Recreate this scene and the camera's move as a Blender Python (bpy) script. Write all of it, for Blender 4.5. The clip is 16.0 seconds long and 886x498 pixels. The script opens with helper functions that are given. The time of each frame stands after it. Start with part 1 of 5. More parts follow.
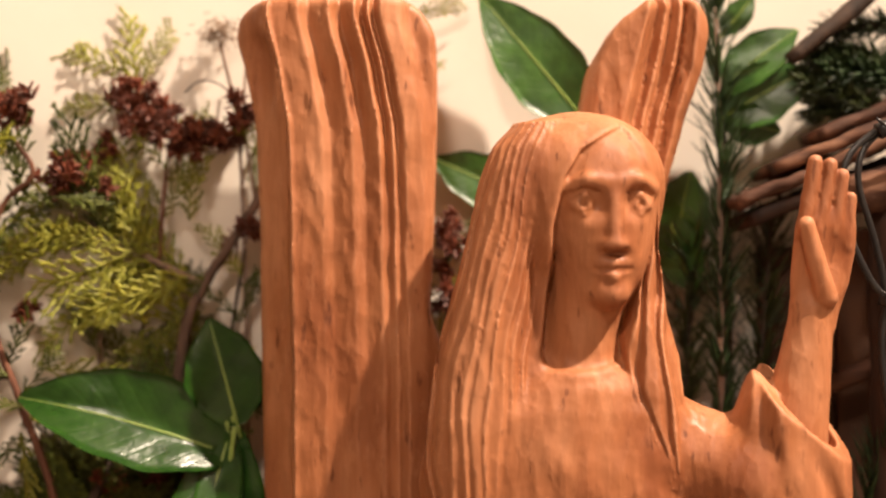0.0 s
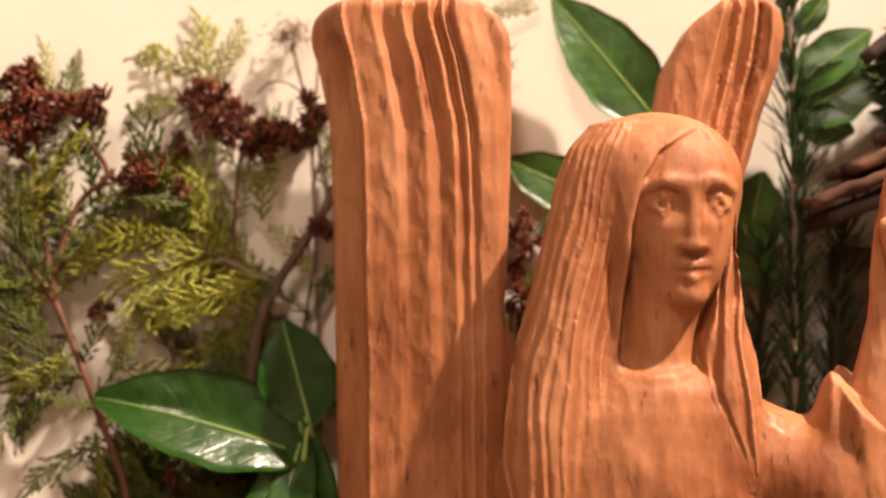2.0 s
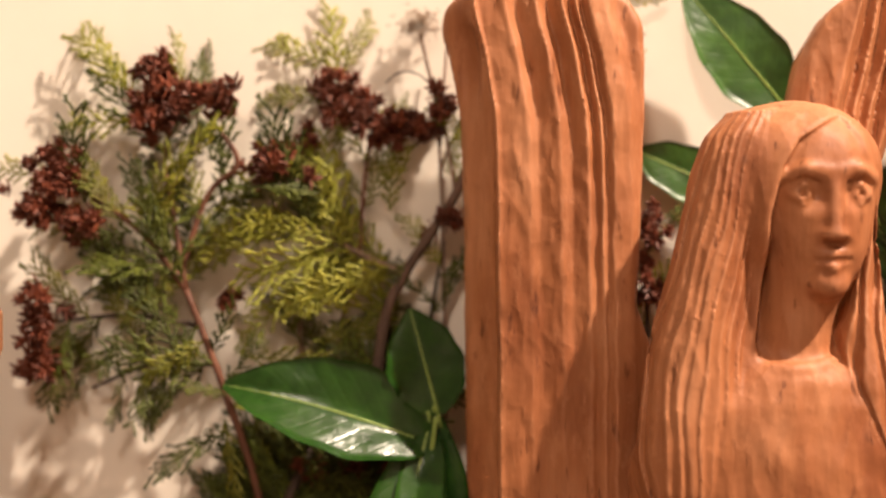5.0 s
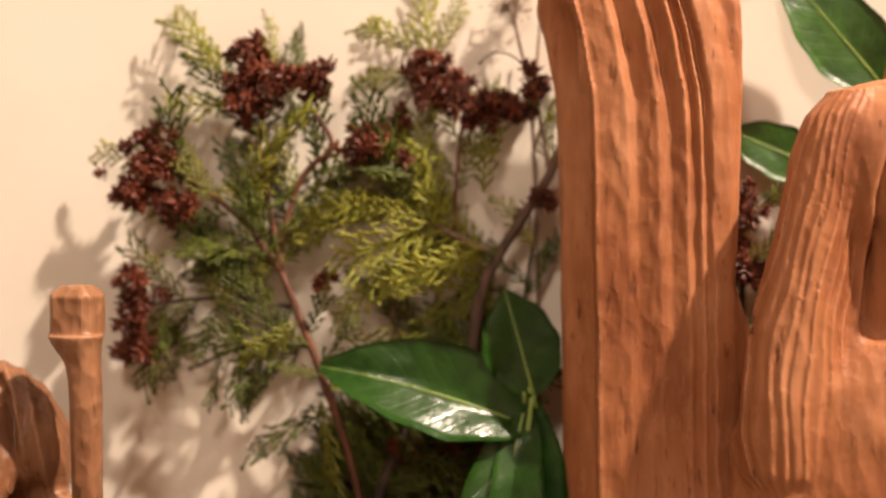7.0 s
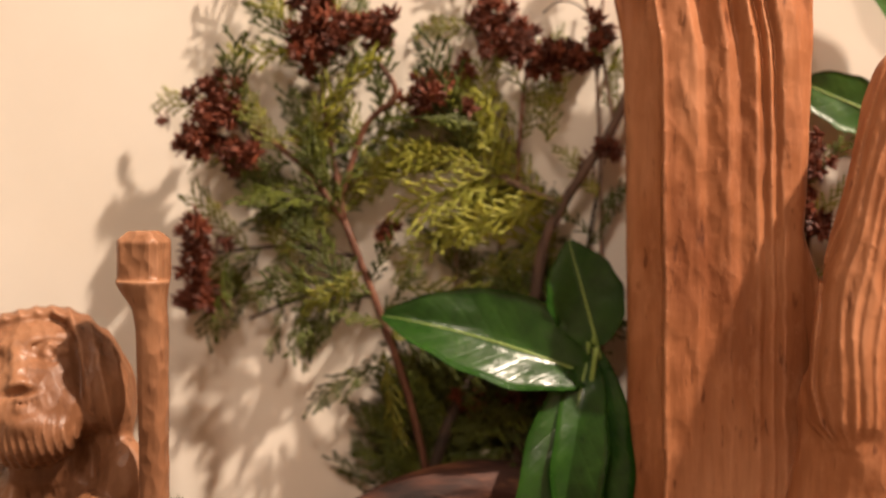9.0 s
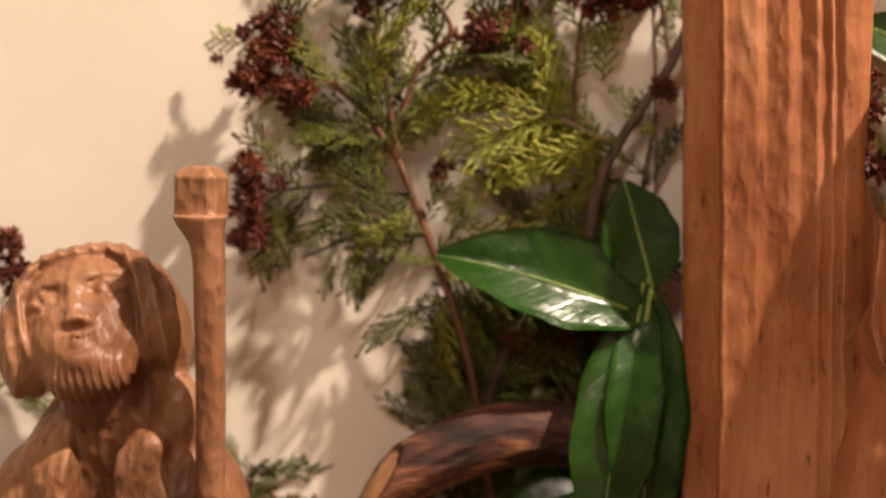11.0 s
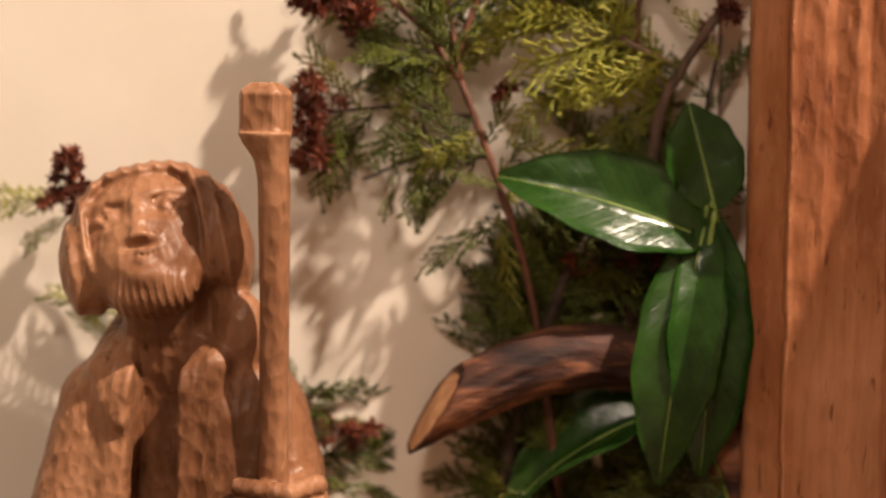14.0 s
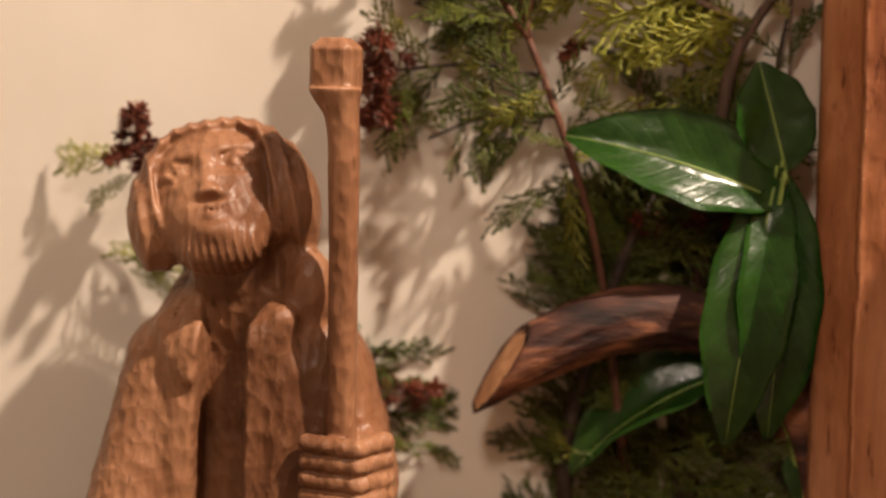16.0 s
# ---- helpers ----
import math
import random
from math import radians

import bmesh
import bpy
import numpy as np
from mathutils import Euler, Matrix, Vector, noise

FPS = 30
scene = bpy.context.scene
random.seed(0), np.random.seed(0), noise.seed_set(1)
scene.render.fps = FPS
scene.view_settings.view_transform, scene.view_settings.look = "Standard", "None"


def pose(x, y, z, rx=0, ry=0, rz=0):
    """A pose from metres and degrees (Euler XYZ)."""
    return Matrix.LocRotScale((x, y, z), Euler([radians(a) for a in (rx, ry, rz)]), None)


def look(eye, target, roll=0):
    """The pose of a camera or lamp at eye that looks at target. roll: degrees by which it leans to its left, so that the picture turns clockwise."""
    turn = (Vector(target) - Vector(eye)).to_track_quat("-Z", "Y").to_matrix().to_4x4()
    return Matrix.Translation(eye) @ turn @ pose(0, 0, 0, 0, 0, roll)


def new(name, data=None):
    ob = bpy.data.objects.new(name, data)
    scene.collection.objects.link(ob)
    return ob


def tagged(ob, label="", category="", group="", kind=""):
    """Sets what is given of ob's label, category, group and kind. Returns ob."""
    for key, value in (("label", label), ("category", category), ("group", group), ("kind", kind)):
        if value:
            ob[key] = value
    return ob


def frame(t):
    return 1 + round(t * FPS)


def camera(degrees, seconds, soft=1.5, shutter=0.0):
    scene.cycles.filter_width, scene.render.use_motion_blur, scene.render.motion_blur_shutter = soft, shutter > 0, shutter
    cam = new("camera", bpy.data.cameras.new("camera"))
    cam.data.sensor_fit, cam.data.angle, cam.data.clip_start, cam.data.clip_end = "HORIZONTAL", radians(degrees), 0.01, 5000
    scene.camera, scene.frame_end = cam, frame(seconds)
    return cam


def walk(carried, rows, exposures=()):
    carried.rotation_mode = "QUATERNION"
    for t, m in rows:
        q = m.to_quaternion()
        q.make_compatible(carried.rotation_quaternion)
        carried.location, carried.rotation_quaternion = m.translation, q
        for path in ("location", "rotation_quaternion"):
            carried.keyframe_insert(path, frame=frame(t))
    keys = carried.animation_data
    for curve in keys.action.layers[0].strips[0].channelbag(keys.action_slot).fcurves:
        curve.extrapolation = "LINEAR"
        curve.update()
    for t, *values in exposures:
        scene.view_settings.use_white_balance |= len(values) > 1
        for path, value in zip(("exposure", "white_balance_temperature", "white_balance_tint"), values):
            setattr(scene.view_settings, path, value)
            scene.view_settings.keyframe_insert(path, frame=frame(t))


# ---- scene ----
cam = camera(34.0, 16.0, soft=2.2)
cam.data.dof.use_dof, cam.data.dof.focus_distance, cam.data.dof.aperture_fstop = True, 0.856, 2.1
PATH = [
    (0, -0.00001, -0.00000, 0.50000, -0.001, 0.000, -0.467),
    (0.5, -0.00681, 0.00023, 0.49984, 0.330, 0.027, -0.441),
    (1, -0.01460, 0.00056, 0.49999, 0.700, 0.034, -0.417),
    (1.5, -0.02188, 0.00063, 0.50135, 0.924, -0.045, -0.427),
    (2, -0.02859, 0.00029, 0.50214, 1.109, -0.080, -0.431),
    (2.5, -0.03437, -0.00020, 0.50152, 1.368, -0.043, -0.409),
    (3, -0.04075, -0.00011, 0.50049, 1.718, -0.002, -0.416),
    (3.5, -0.04626, 0.00016, 0.49850, 2.192, 0.069, -0.404),
    (4, -0.05354, 0.00122, 0.49473, 2.717, 0.213, -0.250),
    (6.5, -0.09462, -0.00220, 0.49215, 4.970, -0.325, -0.392),
    (7, -0.10344, -0.00282, 0.49176, 5.339, -0.536, -0.429),
    (7.5, -0.11014, -0.00304, 0.49035, 5.658, -0.757, -0.411),
    (8, -0.11638, -0.00305, 0.48742, 5.938, -1.033, -0.361),
    (8.5, -0.12356, -0.00280, 0.48218, 6.059, -1.247, -0.302),
    (9, -0.13163, -0.00250, 0.47553, 6.149, -1.535, -0.136),
    (9.5, -0.13859, -0.00302, 0.47001, 6.247, -1.923, -0.104),
    (10, -0.14608, -0.00284, 0.46405, 6.371, -2.236, 0.029),
    (12.5, -0.17454, -0.00461, 0.44681, 6.889, -3.475, 0.490),
    (13, -0.17906, -0.00458, 0.44201, 6.998, -3.762, 0.569),
    (13.5, -0.18291, -0.00483, 0.43669, 7.126, -4.039, 0.612),
    (14, -0.18648, -0.00516, 0.43247, 7.339, -4.414, 0.689),
    (14.5, -0.19099, -0.00488, 0.42786, 7.537, -4.661, 0.734),
    (15, -0.19695, -0.00517, 0.42341, 7.801, -4.886, 0.828),
    (15.5, -0.20358, -0.00564, 0.41957, 8.092, -5.025, 0.896),
    (16, -0.21115, -0.00645, 0.41677, 8.437, -5.131, 1.005),
]
walk(cam, [(t, pose(x, y, z, 90 + pitch, 0, yaw) @ pose(0, 0, 0, 0, 0, roll)) for t, x, y, z, yaw, pitch, roll in PATH],
     exposures=[(0.0, 0.08), (4.0, 0.06), (8.0, -0.15), (12.0, -0.22), (14.0, -0.22), (16.0, -0.38)])

# ---- light: a warm lamp high to the side, an added soft fill in front, a dim warm room ----
world = bpy.data.worlds.new("room_air")
scene.world = world
world.use_nodes = True
world.node_tree.nodes["Background"].inputs["Color"].default_value = (1.0, 0.82, 0.68, 1)
world.node_tree.nodes["Background"].inputs["Strength"].default_value = 0.12


def lamp(name, kind, place, target, power, colour, size):
    data = bpy.data.lights.new(name, kind)
    data.energy, data.color = power, colour
    if kind == "AREA":
        data.shape, data.size = "DISK", size
    else:
        data.shadow_soft_size = size
    ob = new(name, data)
    ob.matrix_world = look(place, target)
    return ob


lamp("spot_lamp", "AREA", (3.28, -0.78, 5.70), (-0.2, 0.88, 0.42), 1080.0, (1.0, 0.80, 0.635), 0.19)
# soft fill added in front to lift the shadows, not a fitting of the room
lamp("fill_lamp", "AREA", (-0.50, -2.3, 3.2), (-0.2, 0.9, 0.4), 66.0, (1.0, 0.81, 0.66), 0.6)


# ---- materials ----
def material(name, rough=0.6, spec=0.4):
    m = bpy.data.materials.new(name)
    m.use_nodes = True
    b = m.node_tree.nodes["Principled BSDF"]
    b.inputs["Roughness"].default_value = rough
    b.inputs["Specular IOR Level"].default_value = spec
    return m, m.node_tree, b


def add_node(tree, kind, **values):
    n = tree.nodes.new(kind)
    for key, value in values.items():
        n.inputs[key].default_value = value
    return n


def coords(tree, scale=(1, 1, 1), turn=(0, 0, 0)):
    c = tree.nodes.new("ShaderNodeTexCoord")
    mp = tree.nodes.new("ShaderNodeMapping")
    mp.inputs["Scale"].default_value = scale
    mp.inputs["Rotation"].default_value = turn
    tree.links.new(c.outputs["Object"], mp.inputs["Vector"])
    return mp.outputs["Vector"]


def ramp(tree, source, stops):
    r = tree.nodes.new("ShaderNodeValToRGB")
    while len(r.color_ramp.elements) < len(stops):
        r.color_ramp.elements.new(0.5)
    for e, (at, colour) in zip(r.color_ramp.elements, stops):
        e.position, e.color = at, (*colour, 1)
    tree.links.new(source, r.inputs["Fac"])
    return r.outputs["Color"]


def noise_tex(tree, vector, scale, detail=4.0, rough=0.55, distort=0.0):
    n = add_node(tree, "ShaderNodeTexNoise", Scale=scale, Detail=detail, Roughness=rough, Distortion=distort)
    tree.links.new(vector, n.inputs["Vector"])
    return n.outputs["Fac"]


def mix_colour(tree, a, b, fac, mode="MULTIPLY"):
    m = tree.nodes.new("ShaderNodeMix")
    m.data_type, m.blend_type = "RGBA", mode
    for slot, v in ((0, fac), (6, a), (7, b)):
        if isinstance(v, (int, float, tuple)):
            m.inputs[slot].default_value = v
        else:
            tree.links.new(v, m.inputs[slot])
    return m.outputs[2]


def bumped(tree, b, chain):
    """A chain of bumps: (height socket, strength, depth in metres)."""
    last = None
    for h, strength, depth in chain:
        n = add_node(tree, "ShaderNodeBump", Strength=strength, Distance=depth)
        tree.links.new(h, n.inputs["Height"])
        if last is not None:
            tree.links.new(last, n.inputs["Normal"])
        last = n.outputs["Normal"]
    tree.links.new(last, b.inputs["Normal"])


def carved_wood(name, light, mid, dark, facet=0.16, facet_scale=105.0, tall=0.45, dull=0.0):
    m, t, b = material(name, 0.5, 0.35)
    grain_v = coords(t, (1, 1, 0.09))
    flat_v = coords(t)
    grain = noise_tex(t, grain_v, 260, 5, 0.6, 0.4)
    broad = noise_tex(t, coords(t, (1, 1, 0.3)), 14, 3)
    col = ramp(t, broad, [(0.35, dark), (0.5, mid), (0.66, light)])
    fine = ramp(t, grain, [(0.3, (0.72, 0.66, 0.6)), (0.62, (1, 1, 1))])
    col = mix_colour(t, col, fine, 0.55)
    # wear: pale rubbed flecks and dark pores
    flecks = ramp(t, noise_tex(t, coords(t, (1, 1, 0.4)), 70, 4, 0.7), [(0.56, (0, 0, 0)), (0.74, (1, 1, 1))])
    col = mix_colour(t, col, tuple(min(1.0, 1.25 * c) for c in light) + (1,), mix_colour(t, flecks, (0.3, 0.3, 0.3, 1), 1.0), "MIX")
    pores = ramp(t, noise_tex(t, coords(t, (1, 1, 0.25)), 170, 2), [(0.26, (0.35, 0.26, 0.2)), (0.36, (1, 1, 1))])
    col = mix_colour(t, col, pores, 0.8)
    # ridges rubbed pale by handling
    geo = t.nodes.new("ShaderNodeNewGeometry")
    worn = ramp(t, geo.outputs["Pointiness"], [(0.505, (0, 0, 0)), (0.56, (0.55, 0.55, 0.55))])
    col = mix_colour(t, col, tuple(min(1.0, 1.3 * c + 0.03) for c in light) + (1,), worn, "MIX")
    t.links.new(col, b.inputs["Base Color"])
    rr = ramp(t, noise_tex(t, flat_v, 40, 3), [(0.3, (0.32 + dull,) * 3), (0.7, (0.55 + dull,) * 3)])
    t.links.new(rr, b.inputs["Roughness"])
    v = add_node(t, "ShaderNodeTexVoronoi", Scale=facet_scale)
    v.feature = "SMOOTH_F1"
    v.inputs["Smoothness"].default_value = 0.25
    t.links.new(coords(t, (1.1, 1.0, tall), (0.1, 0.12, 0)), v.inputs["Vector"])
    bumped(t, b, [(v.outputs["Distance"], facet, 0.0035), (noise_tex(t, flat_v, 60, 2), 0.3, 0.003), (grain, 0.3, 0.0006)])
    return m


WOOD_ANGEL = carved_wood("limewood_warm", (0.53, 0.242, 0.122), (0.39, 0.146, 0.059), (0.25, 0.077, 0.027), 0.32, 80.0, 0.4, 0.10)
WOOD_SHEPHERD = carved_wood("limewood_brown", (0.35, 0.172, 0.090), (0.225, 0.098, 0.047), (0.12, 0.047, 0.020), 0.45, 130.0, 0.6, 0.0)


def simple(name, stops, scale, rough=0.6, spec=0.4, stretch=(1, 1, 1), bump=(0.3, 0.001), second=None, random_shift=0.0):
    m, t, b = material(name, rough, spec)
    n = noise_tex(t, coords(t, stretch), scale, 5)
    col = ramp(t, n, stops)
    if second:
        col = mix_colour(t, col, ramp(t, noise_tex(t, coords(t), second, 3), [(0.3, (0.55, 0.55, 0.55)), (0.7, (1, 1, 1))]), 0.8)
    if random_shift:
        info = t.nodes.new("ShaderNodeObjectInfo")
        col = mix_colour(t, col, ramp(t, info.outputs["Random"], [(0, (1 - random_shift,) * 3), (1, (1, 1, 1))]), 1.0)
    t.links.new(col, b.inputs["Base Color"])
    bumped(t, b, [(n, bump[0], bump[1])])
    return m


PLASTER = simple("cream_plaster", [(0.3, (0.80, 0.725, 0.625)), (0.7, (0.85, 0.78, 0.685))], 9, 0.85, 0.2, bump=(0.25, 0.002))
# unseen room surfaces, kept dark brown to hold down bounced light
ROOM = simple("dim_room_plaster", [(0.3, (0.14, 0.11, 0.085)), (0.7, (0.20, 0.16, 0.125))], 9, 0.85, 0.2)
FLOOR = simple("stone_floor", [(0.3, (0.22, 0.19, 0.16)), (0.7, (0.34, 0.3, 0.26))], 6, 0.6)
TABLE = simple("dark_oak", [(0.3, (0.06, 0.035, 0.02)), (0.7, (0.13, 0.075, 0.04))], 30, 0.5, stretch=(0.1, 1, 1))
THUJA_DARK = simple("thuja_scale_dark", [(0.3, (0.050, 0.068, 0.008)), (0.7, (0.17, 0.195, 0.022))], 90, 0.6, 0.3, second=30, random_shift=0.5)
THUJA_LIGHT = simple("thuja_scale_light", [(0.3, (0.19, 0.21, 0.018)), (0.7, (0.44, 0.42, 0.05))], 90, 0.6, 0.3, second=30, random_shift=0.45)
CONE = simple("thuja_cone", [(0.3, (0.11, 0.024, 0.012)), (0.7, (0.30, 0.078, 0.034))], 180, 0.55, random_shift=0.6)
TWIG_RED = simple("twig_red_brown", [(0.3, (0.06, 0.02, 0.011)), (0.7, (0.19, 0.075, 0.040))], 120, 0.6, stretch=(1, 1, 0.3), bump=(0.6, 0.001))
TWIG_GREY = simple("twig_grey_brown", [(0.3, (0.10, 0.06, 0.04)), (0.7, (0.34, 0.22, 0.16))], 120, 0.7, stretch=(1, 1, 0.3), bump=(0.6, 0.001))
TWIG_MID = simple("twig_mid_brown", [(0.3, (0.05, 0.028, 0.018)), (0.7, (0.17, 0.10, 0.07))], 120, 0.7, stretch=(1, 1, 0.3), bump=(0.6, 0.001))
TWIG_DARK = simple("twig_dark", [(0.3, (0.02, 0.012, 0.008)), (0.7, (0.07, 0.04, 0.025))], 90, 0.7, bump=(0.6, 0.001))
NEEDLE = simple("needle_green", [(0.3, (0.018, 0.04, 0.014)), (0.7, (0.06, 0.105, 0.035))], 70, 0.4, second=20)
NEEDLE_DARK = simple("needle_dark", [(0.3, (0.014, 0.024, 0.006)), (0.7, (0.062, 0.078, 0.018))], 70, 0.45, second=20)
MIDRIB = simple("leaf_midrib", [(0.3, (0.20, 0.30, 0.06)), (0.7, (0.32, 0.42, 0.10))], 60, 0.4)
DRY = simple("dry_flower", [(0.3, (0.22, 0.14, 0.09)), (0.7, (0.42, 0.30, 0.21))], 120, 0.8)
BARK = simple("stable_bark", [(0.3, (0.03, 0.012, 0.007)), (0.55, (0.10, 0.04, 0.02)), (0.75, (0.38, 0.18, 0.095))], 45, 0.8, stretch=(0.25, 1, 1), bump=(0.9, 0.004), second=20)
DARK_WOOD = simple("stable_timber", [(0.3, (0.02, 0.011, 0.008)), (0.7, (0.08, 0.04, 0.025))], 40, 0.7, stretch=(1, 1, 0.2), bump=(0.6, 0.002))
RUBBER = simple("black_cable_skin", [(0.3, (0.012, 0.011, 0.011)), (0.7, (0.022, 0.02, 0.02))], 60, 0.32, 0.5, bump=(0.05, 0.0005))
STEEL = simple("steel_wire", [(0.3, (0.4, 0.4, 0.4)), (0.7, (0.6, 0.6, 0.6))], 60, 0.3)
STEEL.node_tree.nodes["Principled BSDF"].inputs["Metallic"].default_value = 1.0


def laurel_material(name, low, high, rough=0.26):
    m, t, b = material(name, rough, 0.55)
    uv = t.nodes.new("ShaderNodeTexCoord")
    sep = t.nodes.new("ShaderNodeSeparateXYZ")
    t.links.new(uv.outputs["UV"], sep.inputs["Vector"])
    n = noise_tex(t, coords(t), 55, 4)
    col = ramp(t, n, [(0.3, low), (0.7, high)])
    # side veins run obliquely from the midrib: |v| across, u along
    across = t.nodes.new("ShaderNodeMath")
    across.operation = "ABSOLUTE"
    t.links.new(sep.outputs["Y"], across.inputs[0])
    phase = t.nodes.new("ShaderNodeMath")
    phase.operation = "MULTIPLY_ADD"
    phase.inputs[1].default_value = -0.22
    t.links.new(across.outputs[0], phase.inputs[0])
    t.links.new(sep.outputs["X"], phase.inputs[2])
    comb = t.nodes.new("ShaderNodeCombineXYZ")
    t.links.new(phase.outputs[0], comb.inputs["X"])
    w = add_node(t, "ShaderNodeTexWave", Scale=3.4, Distortion=1.2, Detail=1.0)
    w.inputs["Detail Scale"].default_value = 2.0
    t.links.new(comb.outputs[0], w.inputs["Vector"])
    veins = ramp(t, w.outputs["Fac"], [(0.0, (0, 0, 0)), (0.2, (1, 1, 1))])
    col = mix_colour(t, col, ramp(t, w.outputs["Fac"], [(0.0, (1.2, 1.15, 1.1)), (0.12, (1, 1, 1))]), 0.5)
    t.links.new(col, b.inputs["Base Color"])
    bumped(t, b, [(veins, 0.10, 0.0010), (n, 0.4, 0.003), (noise_tex(t, coords(t), 20, 2), 0.5, 0.008)])
    return m


LAUREL = laurel_material("laurel_leaf", (0.009, 0.034, 0.004), (0.022, 0.068, 0.008), 0.27)
LAUREL_SOFT = laurel_material("laurel_leaf_soft", (0.018, 0.056, 0.009), (0.046, 0.122, 0.018), 0.36)


# ---- mesh helpers ----
def mesh_object(name, bm, mat, parent=None, label="", smooth=True):
    me = bpy.data.meshes.new(name)
    bm.to_mesh(me)
    bm.free()
    if smooth:
        me.polygons.foreach_set("use_smooth", [True] * len(me.polygons))
    me.materials.append(mat)
    ob = new(name, me)
    ob.parent = parent
    if label:
        ob["label"] = label
    return ob


def part(name, bm, mat, parent, label="", smooth=True):
    return mesh_object(name, bm, mat, parent, label, smooth)


def shared(name, me, parent, m):
    ob = new(name, me)
    ob.parent = parent
    ob.matrix_basis = m
    return ob


def thing(name, place, label, category, group="", kind=""):
    ob = new(name)
    ob.empty_display_size = 0.02
    ob.location = place
    return tagged(ob, label, category, group, kind)


def tube(bm, points, radii, sides=8, wobble=0.0):
    """A tapered tube along points, with closed ends."""
    pts = [Vector(p) for p in points]
    rings, up = [], Vector((0.13, 0.97, 0.21))
    for i, p in enumerate(pts):
        way = (pts[min(i + 1, len(pts) - 1)] - pts[max(i - 1, 0)]).normalized()
        a = way.cross(up).normalized()
        b = way.cross(a)
        r = radii[i] if isinstance(radii, (list, tuple)) else radii
        ring = []
        for k in range(sides):
            ang = 2 * math.pi * k / sides
            rr = r * (1 + wobble * noise.noise(p * 90 + Vector((math.cos(ang), math.sin(ang), 0)) * 1.3))
            ring.append(bm.verts.new(p + (a * math.cos(ang) + b * math.sin(ang)) * rr))
        rings.append(ring)
    for r0, r1 in zip(rings, rings[1:]):
        for k in range(sides):
            bm.faces.new((r0[k], r0[(k + 1) % sides], r1[(k + 1) % sides], r1[k]))
    bm.faces.new(rings[0][::-1])
    bm.faces.new(rings[-1])


def smooth_line(points, steps=6):
    """A Catmull-Rom line through a few points."""
    p = [Vector(q) for q in points]
    p = [p[0] * 2 - p[1]] + p + [p[-1] * 2 - p[-2]]
    out = []
    for i in range(1, len(p) - 2):
        for k in range(steps):
            t = k / steps
            out.append(0.5 * (2 * p[i] + (p[i + 1] - p[i - 1]) * t + (2 * p[i - 1] - 5 * p[i] + 4 * p[i + 1] - p[i + 2]) * t * t
                              + (3 * p[i] - p[i - 1] - 3 * p[i + 1] + p[i + 2]) * t ** 3))
    return out + [p[-2]]


def box(bm, lo, hi):
    bmesh.ops.create_cube(bm, size=1, matrix=Matrix.Translation((Vector(lo) + Vector(hi)) / 2) @ Matrix.Diagonal((*(Vector(hi) - Vector(lo)), 1)))


def gouged(verts, quads, size, deep, calm):
    """How far each vertex moves for shallow gouge marks: dished cells of the given size with ridges between."""
    n = np.cross(verts[quads[:, 2]] - verts[quads[:, 0]], verts[quads[:, 3]] - verts[quads[:, 1]])
    normal = np.stack([sum(np.bincount(quads[:, c], n[:, k], len(verts)) for c in range(4)) for k in range(3)], 1)
    normal /= np.maximum(np.linalg.norm(normal, axis=1), 1e-12)[:, None]
    lean = verts + 0.004 * np.sin(verts[:, [2, 0, 1]] * 71 + np.array((0.3, 1.9, 4.0)))
    p = lean / np.array(size)
    base = np.floor(p).astype(np.int64)
    best = np.full(len(verts), 9.0)
    level = np.zeros(len(verts))
    for o in np.ndindex(3, 3, 3):
        c = base + np.array(o) - 1
        h = (c[:, 0] * 73856093) ^ (c[:, 1] * 19349663) ^ (c[:, 2] * 83492791)
        r = [(((h * m + 12345) >> 7) & 1023) / 1023 for m in (1103515, 2654435, 40503, 69069)]
        d = sum((p[:, k] - c[:, k] - 0.1 - 0.8 * r[k]) ** 2 for k in range(3))
        closer = d < best
        best, level = np.where(closer, d, best), np.where(closer, r[3], level)
    move = deep * (1.9 * np.minimum(best, 0.8) - 0.6 + 0.7 * (level - 0.5))
    if calm is not None:
        move = move * calm(verts)
    return normal * move[:, None]


